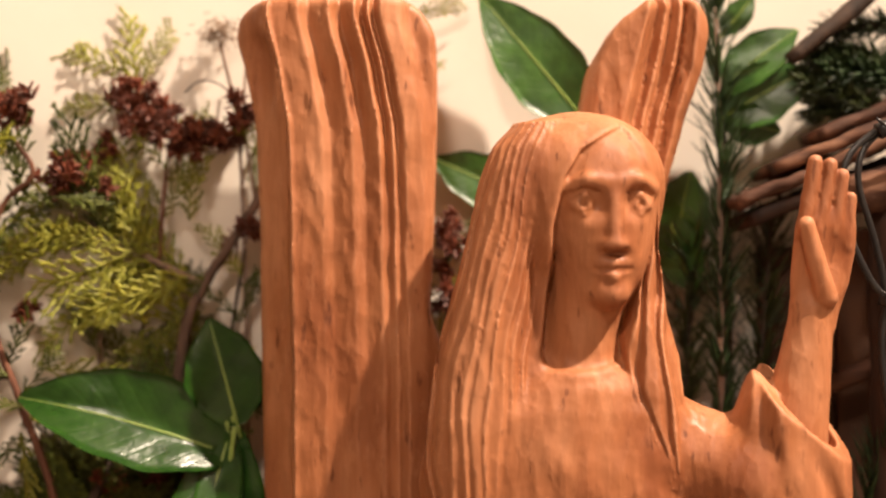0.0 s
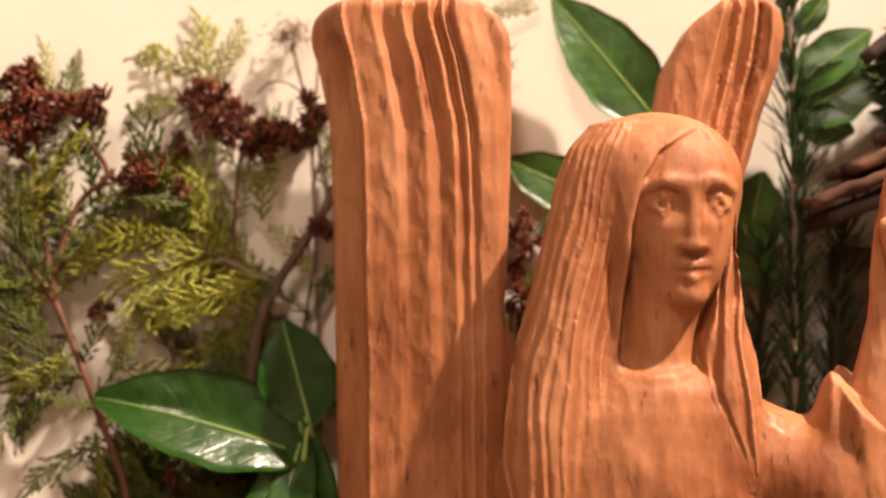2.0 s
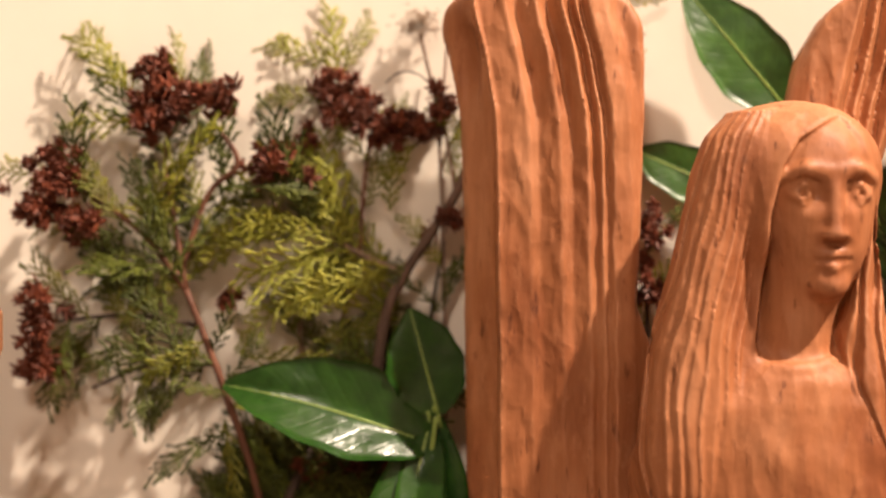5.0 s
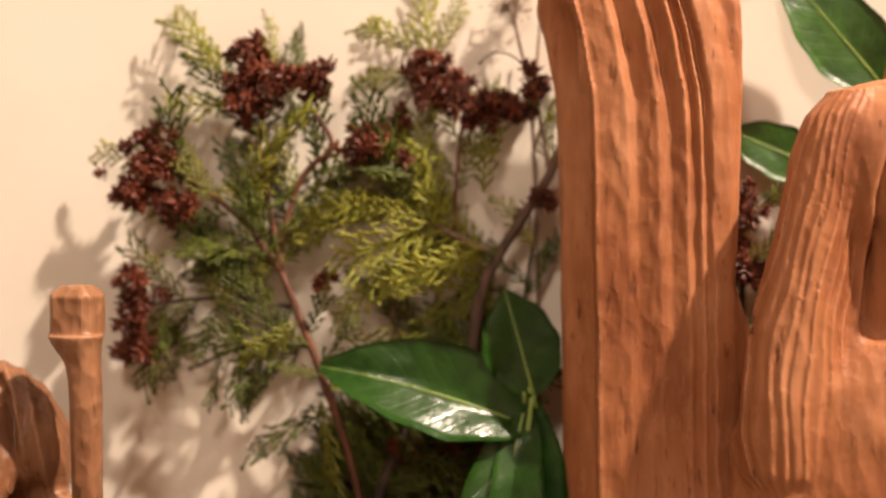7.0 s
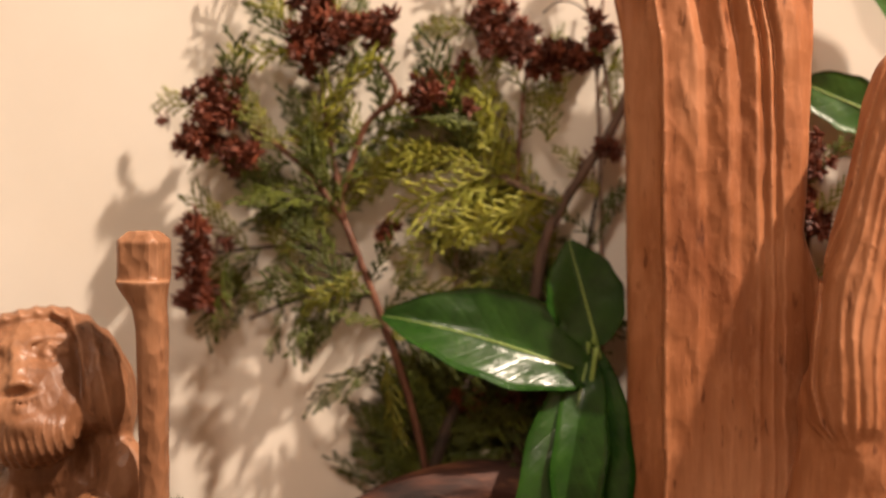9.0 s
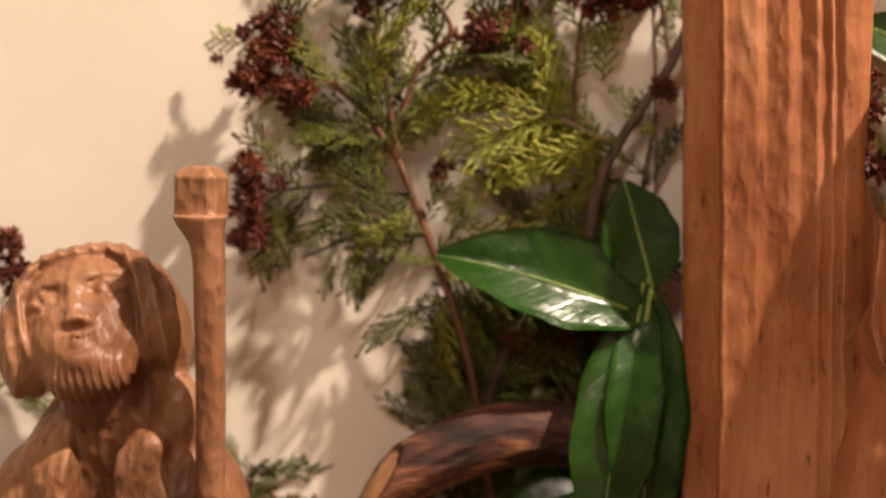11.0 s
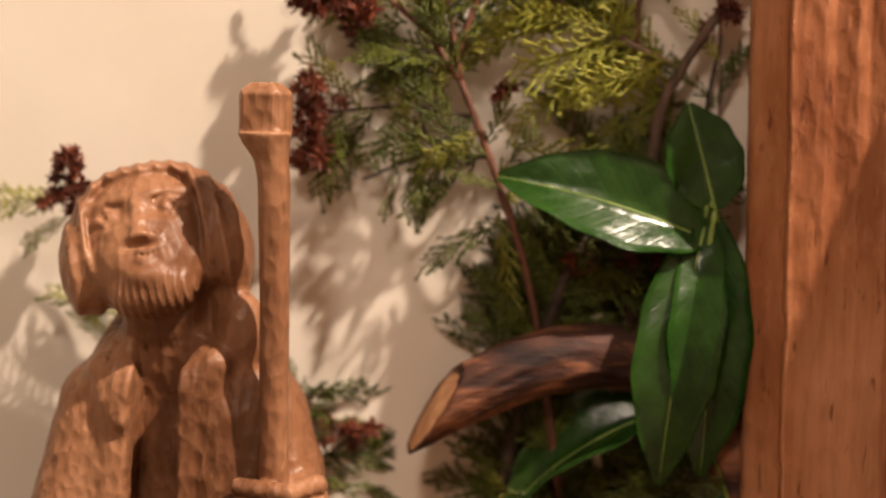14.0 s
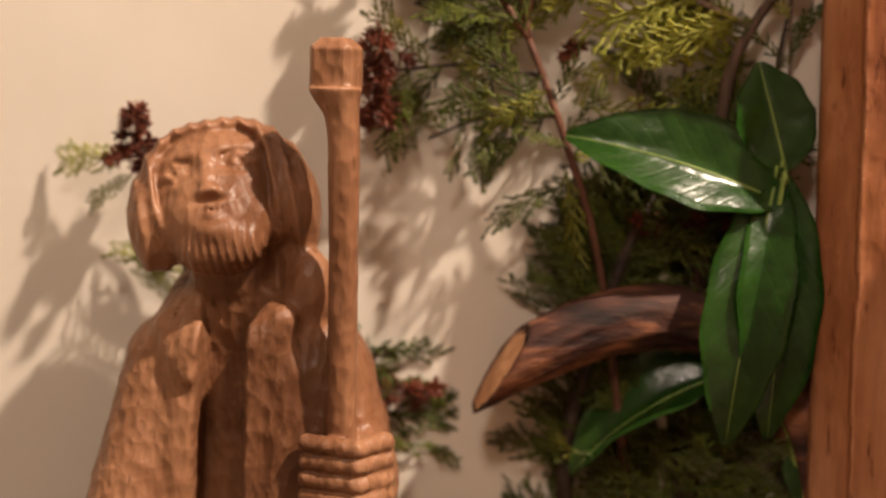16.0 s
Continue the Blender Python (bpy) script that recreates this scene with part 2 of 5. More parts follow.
# ---- carving: solids as signed distances on a grid, turned into one mesh ----
class Block:
    """A block of wood to carve. Metres; negative is inside."""

    def __init__(self, lo, hi, step):
        self.lo, self.step = np.array(lo), step
        self.n = np.ceil((np.array(hi) - self.lo) / step).astype(int) + 1
        self.d = np.full(self.n, 1.0, np.float32)
        self.shift = 0.0

    def window(self, lo, hi):
        lo, hi = (lo[0], lo[1] + min(self.shift, 0), lo[2]), (hi[0], hi[1] + max(self.shift, 0), hi[2])
        a = np.clip(((np.array(lo) - self.lo) / self.step).astype(int), 0, self.n - 1)
        b = np.clip(((np.array(hi) - self.lo) / self.step).astype(int) + 2, 1, self.n)
        axes = [(self.lo[k] + self.step * np.arange(a[k], b[k])).astype(np.float32) for k in range(3)]
        return tuple(slice(i, j) for i, j in zip(a, b)), axes[0][:, None, None], axes[1][None, :, None] - self.shift, axes[2][None, None, :]

    def add(self, lo, hi, solid, soft=0.003):
        s, x, y, z = self.window(lo, hi)
        a, b = self.d[s], solid(x, y, z)
        h = np.clip(0.5 + 0.5 * (a - b) / soft, 0, 1)
        self.d[s] = a + (b - a) * h - soft * h * (1 - h)

    def cut(self, lo, hi, solid, soft=0.002):
        s, x, y, z = self.window(lo, hi)
        a, b = self.d[s], -solid(x, y, z)
        h = np.clip(0.5 + 0.5 * (b - a) / soft, 0, 1)
        self.d[s] = a + (b - a) * h + soft * h * (1 - h)

    def mesh(self, name, gouge=(0.008, 0.008, 0.014), deep=0.0006, calm=None):
        d, n = self.d, self.n
        d[0], d[-1], d[:, 0], d[:, -1], d[:, :, 0], d[:, :, -1] = (np.maximum(e, 0.0005) for e in (d[0], d[-1], d[:, 0], d[:, -1], d[:, :, 0], d[:, :, -1]))
        inside = d < 0
        count = np.zeros(n - 1, np.int8)
        for i in (0, 1):
            for j in (0, 1):
                for k in (0, 1):
                    count += inside[i:n[0] - 1 + i, j:n[1] - 1 + j, k:n[2] - 1 + k]
        cells = np.argwhere((count > 0) & (count < 8))
        index = np.full(n - 1, -1, np.int32)
        index[tuple(cells.T)] = np.arange(len(cells))
        total, hits = np.zeros((len(cells), 3)), np.zeros(len(cells))
        corners = [np.array(c) for c in np.ndindex(2, 2, 2)]
        for a in corners:
            for k in range(3):
                if a[k] == 0:
                    b = a.copy()
                    b[k] = 1
                    da, db = d[tuple((cells + a).T)], d[tuple((cells + b).T)]
                    m = (da < 0) != (db < 0)
                    t = np.where(m, da / np.where(m, da - db, 1), 0)
                    total += np.where(m[:, None], a + (b - a) * t[:, None], 0)
                    hits += m
        verts = self.lo + self.step * (cells + total / hits[:, None])
        quads = []
        for k in range(3):
            u, v = (k + 1) % 3, (k + 2) % 3
            e = np.eye(3, dtype=int)
            near = inside[tuple(slice(1, -1) if q != k else slice(0, -1) for q in range(3))]
            far = inside[tuple(slice(1, -1) if q != k else slice(1, None) for q in range(3))]
            at = np.argwhere(near != far) + (1 - e[k])
            flip = inside[tuple(at.T)]
            ring = np.stack([index[tuple((at - o).T)] for o in (e[u] + e[v], e[v], 0 * e[u], e[u])], 1)
            quads.append(np.where(flip[:, None], ring, ring[:, ::-1]))
        quads = np.concatenate(quads)
        quads = quads[(quads >= 0).all(1)]
        for _ in range(2):
            near, ties = np.zeros_like(verts), np.zeros(len(verts))
            for a, b in ((0, 1), (1, 2), (2, 3), (3, 0)):
                for i, j in ((a, b), (b, a)):
                    for k in range(3):
                        near[:, k] += np.bincount(quads[:, i], verts[quads[:, j], k], len(verts))
                    ties += np.bincount(quads[:, i], minlength=len(verts))
            verts = verts + 0.45 * (near / np.maximum(ties, 1)[:, None] - verts)
        verts = verts + gouged(verts, quads, gouge, deep, calm)
        me = bpy.data.meshes.new(name)
        me.vertices.add(len(verts))
        me.vertices.foreach_set("co", verts.ravel())
        me.loops.add(4 * len(quads))
        me.loops.foreach_set("vertex_index", quads.ravel())
        me.polygons.add(len(quads))
        me.polygons.foreach_set("loop_start", np.arange(0, 4 * len(quads), 4))
        me.polygons.foreach_set("use_smooth", np.ones(len(quads), bool))
        me.update(calc_edges=True)
        me.validate()
        return me


def ball(c, r):
    return lambda x, y, z: (np.sqrt(((x - c[0]) / r[0]) ** 2 + ((y - c[1]) / r[1]) ** 2 + ((z - c[2]) / r[2]) ** 2) - 1) * min(r)


def limb(a, b, ra, rb):
    """A round bar from a to b that tapers from ra to rb."""
    a, b = np.array(a, float), np.array(b, float)
    w = b - a

    def solid(x, y, z):
        t = np.clip(((x - a[0]) * w[0] + (y - a[1]) * w[1] + (z - a[2]) * w[2]) / (w @ w), 0, 1)
        return np.sqrt((x - a[0] - t * w[0]) ** 2 + (y - a[1] - t * w[1]) ** 2 + (z - a[2] - t * w[2]) ** 2) - (ra + (rb - ra) * t)
    return solid


def eased(zs, values, wide=0.007):
    """The broken line through values over zs, with its corners rounded."""
    fine = np.linspace(zs[0] - 0.03, zs[-1] + 0.03, 900)
    half = max(1, int(wide / (fine[1] - fine[0])))
    kernel = np.hanning(2 * half + 1)
    line = np.convolve(np.pad(np.interp(fine, zs, values), half, "edge"), kernel / kernel.sum(), "valid")
    return lambda z: np.interp(z, fine, line)


def stack(zs, left, right, cy, ry, ridges=0, depth=0.0, power=2.0):
    """A solid of flat cross-sections: by height z, its left and right edge and its depth, with carved strands."""
    e_left, e_right, e_cy, e_ry = (eased(zs, v) for v in (left, right, cy, ry))

    def solid(x, y, z):
        l, r, c, q = e_left(z), e_right(z), e_cy(z), e_ry(z)
        rx = np.maximum((r - l) / 2, 0.0015)
        q = np.maximum(q, 0.0015)
        s = (x - (l + r) / 2) / rx
        d = ((np.abs(s) ** power + (np.abs(y - c) / q) ** power) ** (1 / power) - 1) * np.minimum(rx, q)
        if ridges:
            wave = ridges * s * 1.6 + 0.9 * np.sin(z * 34) + 0.5 * np.sin(z * 83 + 4 * s)
            d = d + 1.3 * depth * (np.sin(wave) ** 2 - 0.5) + 0.3 * depth * np.sin(3.3 * wave + 1)
        return np.maximum(d, np.maximum(zs[0] - z, z - zs[-1])) if zs[0] < zs[-1] else d
    return solid


def span(lo, hi, pad=0.006):
    return tuple(v - pad for v in lo), tuple(v + pad for v in hi)


def local(frame_of, solid):
    """The solid, carved in the turned frame of a head."""
    o, m = frame_of

    def turned(x, y, z):
        dx, dy, dz = x - o[0], y - o[1], z - o[2]
        return solid(m[0, 0] * dx + m[0, 1] * dy + m[0, 2] * dz, m[1, 0] * dx + m[1, 1] * dy + m[1, 2] * dz, m[2, 0] * dx + m[2, 1] * dy + m[2, 2] * dz)
    return turned


def head_frame(o, yaw, pitch, roll):
    """Axes of a head: x to the viewer's right, y into the head, z up."""
    return np.array(o), np.array(Euler((radians(pitch), radians(roll), radians(yaw))).to_matrix()).T


def carve_face(w, f, s=1.0, open_mouth=0.0, short=1.0, nose=1.0, shallow=0.0, plain=False):
    """Brow, eyes, nose, lips and chin in the head's frame; the front of the face lies at y = -0.029."""
    c = f[0]
    lo, hi = (c[0] - 0.06, c[1] - 0.06, c[2] - 0.07), (c[0] + 0.06, c[1] + 0.03, c[2] + 0.07)

    def put(solid, soft, cutting=False):
        (w.cut if cutting else w.add)(lo, hi, local(f, lambda x, y, z: solid(x, y, z / short)), soft)
    put(ball((0, -0.002, 0.010), (0.033 * s, 0.028, 0.043)), 0.004)
    put(ball((0, -0.006, -0.028), (0.0215 * s, 0.0205, 0.026)), 0.018)
    for side in (-1, 1):
        put(ball((side * 0.0170 * s, -0.0320 - shallow, 0.0045), (0.0128 * s, 0.0105, 0.0100)), 0.005, True)
        if plain:
            put(limb((side * 0.0070 * s, -0.0262, 0.0165), (side * 0.0260 * s, -0.0185, 0.0178), 0.0014, 0.0012), 0.006)
        else:
            put(limb((side * 0.0050 * s, -0.0272, 0.0172), (side * 0.0150 * s, -0.0265, 0.0188), 0.0016, 0.0018), 0.006)
            put(limb((side * 0.0150 * s, -0.0265, 0.0188), (side * 0.0265 * s, -0.0190, 0.0145), 0.0018, 0.0014), 0.006)
        put(ball((side * 0.0165 * s, -0.0195, 0.0045), (0.0088 * s, 0.0068, 0.0058)), 0.0010)
        put(limb((side * 0.0090 * s, -0.0235, 0.0065), (side * 0.0165 * s, -0.0252, 0.0102), 0.0010, 0.0013), 0.0016)
        put(limb((side * 0.0165 * s, -0.0252, 0.0102), (side * 0.0240 * s, -0.0200, 0.0062), 0.0013, 0.0010), 0.0016)
        put(limb((side * 0.0095 * s, -0.0232, 0.0015), (side * 0.0170 * s, -0.0240, -0.0012), 0.0009, 0.0010), 0.0016)
        put(limb((side * 0.0170 * s, -0.0240, -0.0012), (side * 0.0235 * s, -0.0195, 0.0018), 0.0010, 0.0008), 0.0016)
        put(limb((side * 0.0085 * s, -0.0262, 0.0112), (side * 0.0170 * s, -0.0268, 0.0136), 0.0010, 0.0012), 0.0014, True)
        put(limb((side * 0.0170 * s, -0.0268, 0.0136), (side * 0.0255 * s, -0.0212, 0.0095), 0.0012, 0.0010), 0.0014, True)
        put(ball((side * 0.0176 * s, -0.0268, 0.0042), (0.0029, 0.0032, 0.0029)), 0.0008, True)
    put(limb((0, -0.0265, 0.017), (0, -0.0330 * nose - 0.0025 * (1 - nose), -0.017), 0.0034, 0.0050 * nose), 0.0030)
    put(ball((0, -0.0325 * nose, -0.0185), (0.0070, 0.0058 * nose, 0.0038)), 0.003)
    put(ball((0, -0.0290, -0.0245), (0.009, 0.004, 0.0026)), 0.003, True)
    for side in (-1, 1):
        put(limb((0, -0.0258, -0.0300), (side * 0.0095, -0.0220, -0.0318), 0.0032, 0.0020), 0.002)
        put(limb((0, -0.0258, -0.0362), (side * 0.0080, -0.0225, -0.0345), 0.0035, 0.0020), 0.002)
        if plain:
            put(limb((0, -0.0278, -0.0331), (side * 0.0090, -0.0245, -0.0322), 0.0009, 0.0007), 0.001, True)
            continue
        put(limb((0, -0.0300, -0.0332), (side * 0.0115, -0.0255, -0.0332), 0.0020 + open_mouth, 0.0015), 0.001, True)
    put(ball((0, -0.020, -0.047), (0.0105, 0.0085, 0.0080)), 0.006)


def feathered_wing(w, zs, left, right, front, back, lines, heights, bend, top, corner, tilt=0.0, width=0.0):
    """A thick board of a wing: rounded top, and feathers as slanting steps of its front."""
    e_left, e_right = eased(zs, left), eased(zs, right)

    def solid(x, y, z):
        l, r = e_left(z), e_right(z)
        c, half = (l + r) / 2, (r - l) / 2
        qx, qz = np.abs(x - c) - half + corner, z - top + corner
        outline = np.sqrt(np.maximum(qx, 0) ** 2 + np.maximum(qz, 0) ** 2) + np.minimum(np.maximum(qx, qz), 0) - corner
        lift = np.clip((z - top + bend[1]) / bend[1], 0, 1) ** 2
        s = (x + bend[0] * lift * np.clip((right[-1] - x) / (right[-1] - left[-1]) + 0.25, 0.2, 1) - l) / (width or (r - l))
        s = s + 0.0035 * np.sin(z * 55) + 0.002 * np.sin(z * 131)
        fade = np.interp(z, (0.25, 0.42, 0.52, 0.56, 0.61), (0.36, 0.42, 0.58, 0.90, 1.5))
        groove = np.interp(s, lines, heights) * np.where((s > lines[2]) & (s < lines[-3]), fade, 1.0)
        chips = 0.0005 * np.sin(z * 160 + 70 * np.floor(6 * s)) * np.sin(z * 61 + 3 * np.floor(6 * s))
        f = front + groove + chips + 0.002 * lift ** 2 + tilt * np.clip(1 - s, 0, 1)
        slab = np.maximum(f - y, y - back)
        h = np.clip(0.5 + 0.5 * (slab - outline) / 0.007, 0, 1)
        return (outline + (slab - outline) * h + 0.007 * h * (1 - h)) * 0.8
    w.add((min(left) - 0.01, front - 0.012, zs[0] - 0.01), (max(right) + 0.01, back + 0.006, top + 0.006), solid, 0.003)


def carve_angel():
    w = Block((-0.145, 0.790, 0.0), (0.262, 0.945, 0.668), 0.00115)
    w.shift = 0.012
    # board of the broad wing, seen face on, with a bevelled outer edge
    feathered_wing(w, (0.0, 0.38, 0.46, 0.515, 0.58, 0.615, 0.645), (-0.112, -0.114, -0.1145, -0.115, -0.117, -0.124, -0.133), (0.03, 0.02, -0.0085, -0.0055, -0.003, -0.003, -0.004),
                   0.866, 0.917,
                   (0, 0.06, 0.19, 0.205, 0.225, 0.38, 0.43, 0.55, 0.61, 0.70, 0.735, 0.775, 0.80, 0.84, 0.93, 1.0),
                   (0.019, 0.0155, 0.0050, 0.0005, 0.0025, 0.0010, 0.0055, 0.0010, 0.0062, 0.0010, 0.0070, 0.0015, 0.0065, 0.0010, 0.0045, 0.011), (-0.003, 0.10), 0.6560, 0.030, 0.009, 0.1115)
    # scooped hollow under the outer top corner
    w.cut((-0.145, 0.84, 0.55), (-0.08, 0.91, 0.655), ball((-0.1145, 0.880, 0.602), (0.0115, 0.016, 0.036)), 0.003)
    # narrow wing behind the head
    feathered_wing(w, (0.30, 0.492, 0.537, 0.582, 0.610, 0.633, 0.650), (0.070, 0.074, 0.079, 0.085, 0.0905, 0.104, 0.118), (0.120, 0.131, 0.140, 0.1525, 0.163, 0.1675, 0.1685),
                   0.876, 0.915, (0, 0.12, 0.40, 0.46, 0.52, 0.60, 0.66, 0.74, 0.80, 0.90, 1.0), (0.012, 0.005, 0.0, 0.004, 0.012, 0.008, 0.013, 0.008, 0.013, 0.008, 0.014), (0.012, 0.07), 0.657, 0.022)
    # robe, shoulders and neck, a little in front of the wings
    w.shift = -0.017
    w.add((-0.06, 0.82, 0.0), (0.20, 0.935, 0.45), stack((0.0, 0.25, 0.33, 0.375, 0.405, 0.422, 0.438), (-0.05, -0.03, -0.018, -0.012, 0.005, 0.034, 0.062),
          (0.185, 0.175, 0.170, 0.166, 0.150, 0.128, 0.098), (0.885, 0.884, 0.882, 0.881, 0.881, 0.882, 0.884), (0.046, 0.044, 0.042, 0.039, 0.035, 0.027, 0.014), 2, 0.0012), 0.004)
    # hair: a cap with a pointed opening for the face, and two long falls
    w.add((0.02, 0.82, 0.46), (0.15, 0.935, 0.60), ball((0.0765, 0.885, 0.526), (0.0545, 0.040, 0.0525)), 0.004)
    w.add((0.0, 0.84, 0.36), (0.12, 0.935, 0.56), limb((0.070, 0.897, 0.51), (0.055, 0.895, 0.40), 0.033, 0.036), 0.006)
    w.add((0.02, 0.82, 0.50), (0.14, 0.935, 0.60), ball((0.085, 0.882, 0.545), (0.044, 0.037, 0.0325)), 0.012)

    def opening(x, y, z):
        half = np.interp(z, (0.44, 0.48, 0.513, 0.540, 0.556, 0.566, 0.571), (0.027, 0.0285, 0.0300, 0.0260, 0.0180, 0.0080, 0.0))
        mid = np.interp(z, (0.44, 0.50, 0.555, 0.571), (0.084, 0.0925, 0.0975, 0.1045))
        return np.maximum(np.maximum(np.abs(x - mid) - half, y - 0.876), z - 0.571)
    w.cut((0.04, 0.815, 0.43), (0.14, 0.90, 0.58), opening, 0.003)
    # neck, the slope of the chest and a slim neckline
    w.add((0.03, 0.84, 0.38), (0.135, 0.935, 0.45), ball((0.079, 0.888, 0.416), (0.048, 0.038, 0.021)), 0.008)
    w.add((0.04, 0.84, 0.40), (0.125, 0.925, 0.50), limb((0.086, 0.882, 0.485), (0.078, 0.884, 0.415), 0.0205, 0.0255), 0.006)

    def collar(x, y, z):
        dx, dy = x - 0.079, y - 0.884
        r = np.sqrt(dx * dx + dy * dy) - 0.0295
        return np.sqrt(r * r + (z - 0.4345 - 0.30 * dy - 0.05 * dx) ** 2) - 0.0019
    w.add((0.03, 0.84, 0.405), (0.125, 0.93, 0.455), collar, 0.004)
    carve_face(w, head_frame((0.0935, 0.8735, 0.5205), 10, 0, 0), 1.0, 0.0, 1.0, 0.88, 0.0012)
    w.add((-0.025, 0.82, 0.33), (0.085, 0.915, 0.585), stack((0.342, 0.352, 0.375, 0.40, 0.44, 0.487, 0.513, 0.540, 0.560, 0.574), (0.002, -0.007, -0.0105, -0.0095, -0.0035, 0.0087, 0.0155, 0.0225, 0.030, 0.044),
          (0.030, 0.040, 0.0455, 0.048, 0.0495, 0.0545, 0.060, 0.064, 0.069, 0.072), (0.862, 0.862, 0.864, 0.866, 0.869, 0.872, 0.874, 0.877, 0.879, 0.882),
          (0.010, 0.016, 0.0195, 0.0215, 0.023, 0.025, 0.026, 0.027, 0.027, 0.022), 8, 0.0010), 0.006)
    w.add((0.09, 0.83, 0.34), (0.15, 0.915, 0.57), stack((0.352, 0.365, 0.389, 0.416, 0.446, 0.473, 0.50, 0.545, 0.560), (0.132, 0.128, 0.117, 0.1065, 0.1030, 0.1090, 0.1150, 0.1165, 0.115),
          (0.136, 0.1375, 0.1395, 0.139, 0.1365, 0.132, 0.1285, 0.1285, 0.124), (0.862, 0.862, 0.864, 0.868, 0.876, 0.883, 0.886, 0.888, 0.888),
          (0.006, 0.010, 0.014, 0.016, 0.017, 0.018, 0.019, 0.020, 0.012), 3.2, 0.0022), 0.002)
    # sleeve with a wide slanting cuff
    w.add((0.10, 0.82, 0.28), (0.262, 0.935, 0.46), limb((0.136, 0.886, 0.382), (0.182, 0.872, 0.360), 0.026, 0.038), 0.010)
    w.add((0.13, 0.82, 0.25), (0.262, 0.935, 0.46), stack((0.27, 0.30, 0.34, 0.38, 0.425, 0.44), (0.150, 0.150, 0.156, 0.164, 0.181, 0.190), (0.222, 0.230, 0.2355, 0.2345, 0.2335, 0.233), (0.868,) * 6, (0.026, 0.030, 0.032, 0.032, 0.031, 0.030), 2, 0.0022, 2.4), 0.006)

    def above_cuff(x, y, z):
        return -(0.62 * (x - 0.2065) - 0.30 * (y - 0.868) + 0.72 * (z - 0.4075))
    w.cut((0.15, 0.815, 0.34), (0.262, 0.935, 0.47), above_cuff, 0.002)
    w.cut((0.15, 0.815, 0.34), (0.262, 0.935, 0.47), ball((0.2110, 0.866, 0.402), (0.0205, 0.0240, 0.034)), 0.002)
    # forearm and open palm with four fingers and a thumb
    w.add((0.17, 0.83, 0.36), (0.25, 0.91, 0.48), limb((0.204, 0.868, 0.382), (0.2165, 0.868, 0.462), 0.0205, 0.0125), 0.003)
    w.add((0.19, 0.84, 0.44), (0.26, 0.90, 0.53), stack((0.452, 0.462, 0.478, 0.50, 0.515, 0.522), (0.2055, 0.204, 0.2035, 0.2055, 0.2075, 0.213), (0.229, 0.2325, 0.238, 0.2425, 0.2425, 0.238),
          (0.868,) * 6, (0.008, 0.009, 0.009, 0.0085, 0.007, 0.005)), 0.004)
    w.cut((0.19, 0.84, 0.46), (0.26, 0.88, 0.53), ball((0.228, 0.852, 0.492), (0.012, 0.010, 0.018)), 0.006)
    for a, b, r in (((0.2115, 0.866, 0.508), (0.2185, 0.866, 0.5495), 0.0053), ((0.2205, 0.8655, 0.510), (0.2275, 0.866, 0.548), 0.0050),
                    ((0.2290, 0.8655, 0.508), (0.2345, 0.866, 0.5415), 0.0047), ((0.2365, 0.866, 0.500), (0.2398, 0.867, 0.5285), 0.0042)):
        w.add(*span((a[0] - 0.01, 0.845, a[2] - 0.01), (b[0] + 0.01, 0.885, b[2] + 0.01)), limb(a, b, r, r * 0.82), 0.0012)
    w.add((0.195, 0.83, 0.455), (0.24, 0.88, 0.53), limb((0.2225, 0.858, 0.470), (0.2105, 0.8555, 0.5125), 0.0065, 0.0050), 0.002)
    ob = new("angel_statue", w.mesh("angel_statue", (0.0070, 0.0070, 0.019), 0.00034, lambda v: np.where(
        (np.abs(v[:, 0] - 0.095) < 0.034) & (np.abs(v[:, 2] - 0.515) < 0.05) & (v[:, 1] < 0.87), 0.45, 1.0)))
    ob.data.materials.append(WOOD_ANGEL)
    return tagged(ob, "hand-carved limewood angel statue with ridged upright wings and raised palm", "statue")


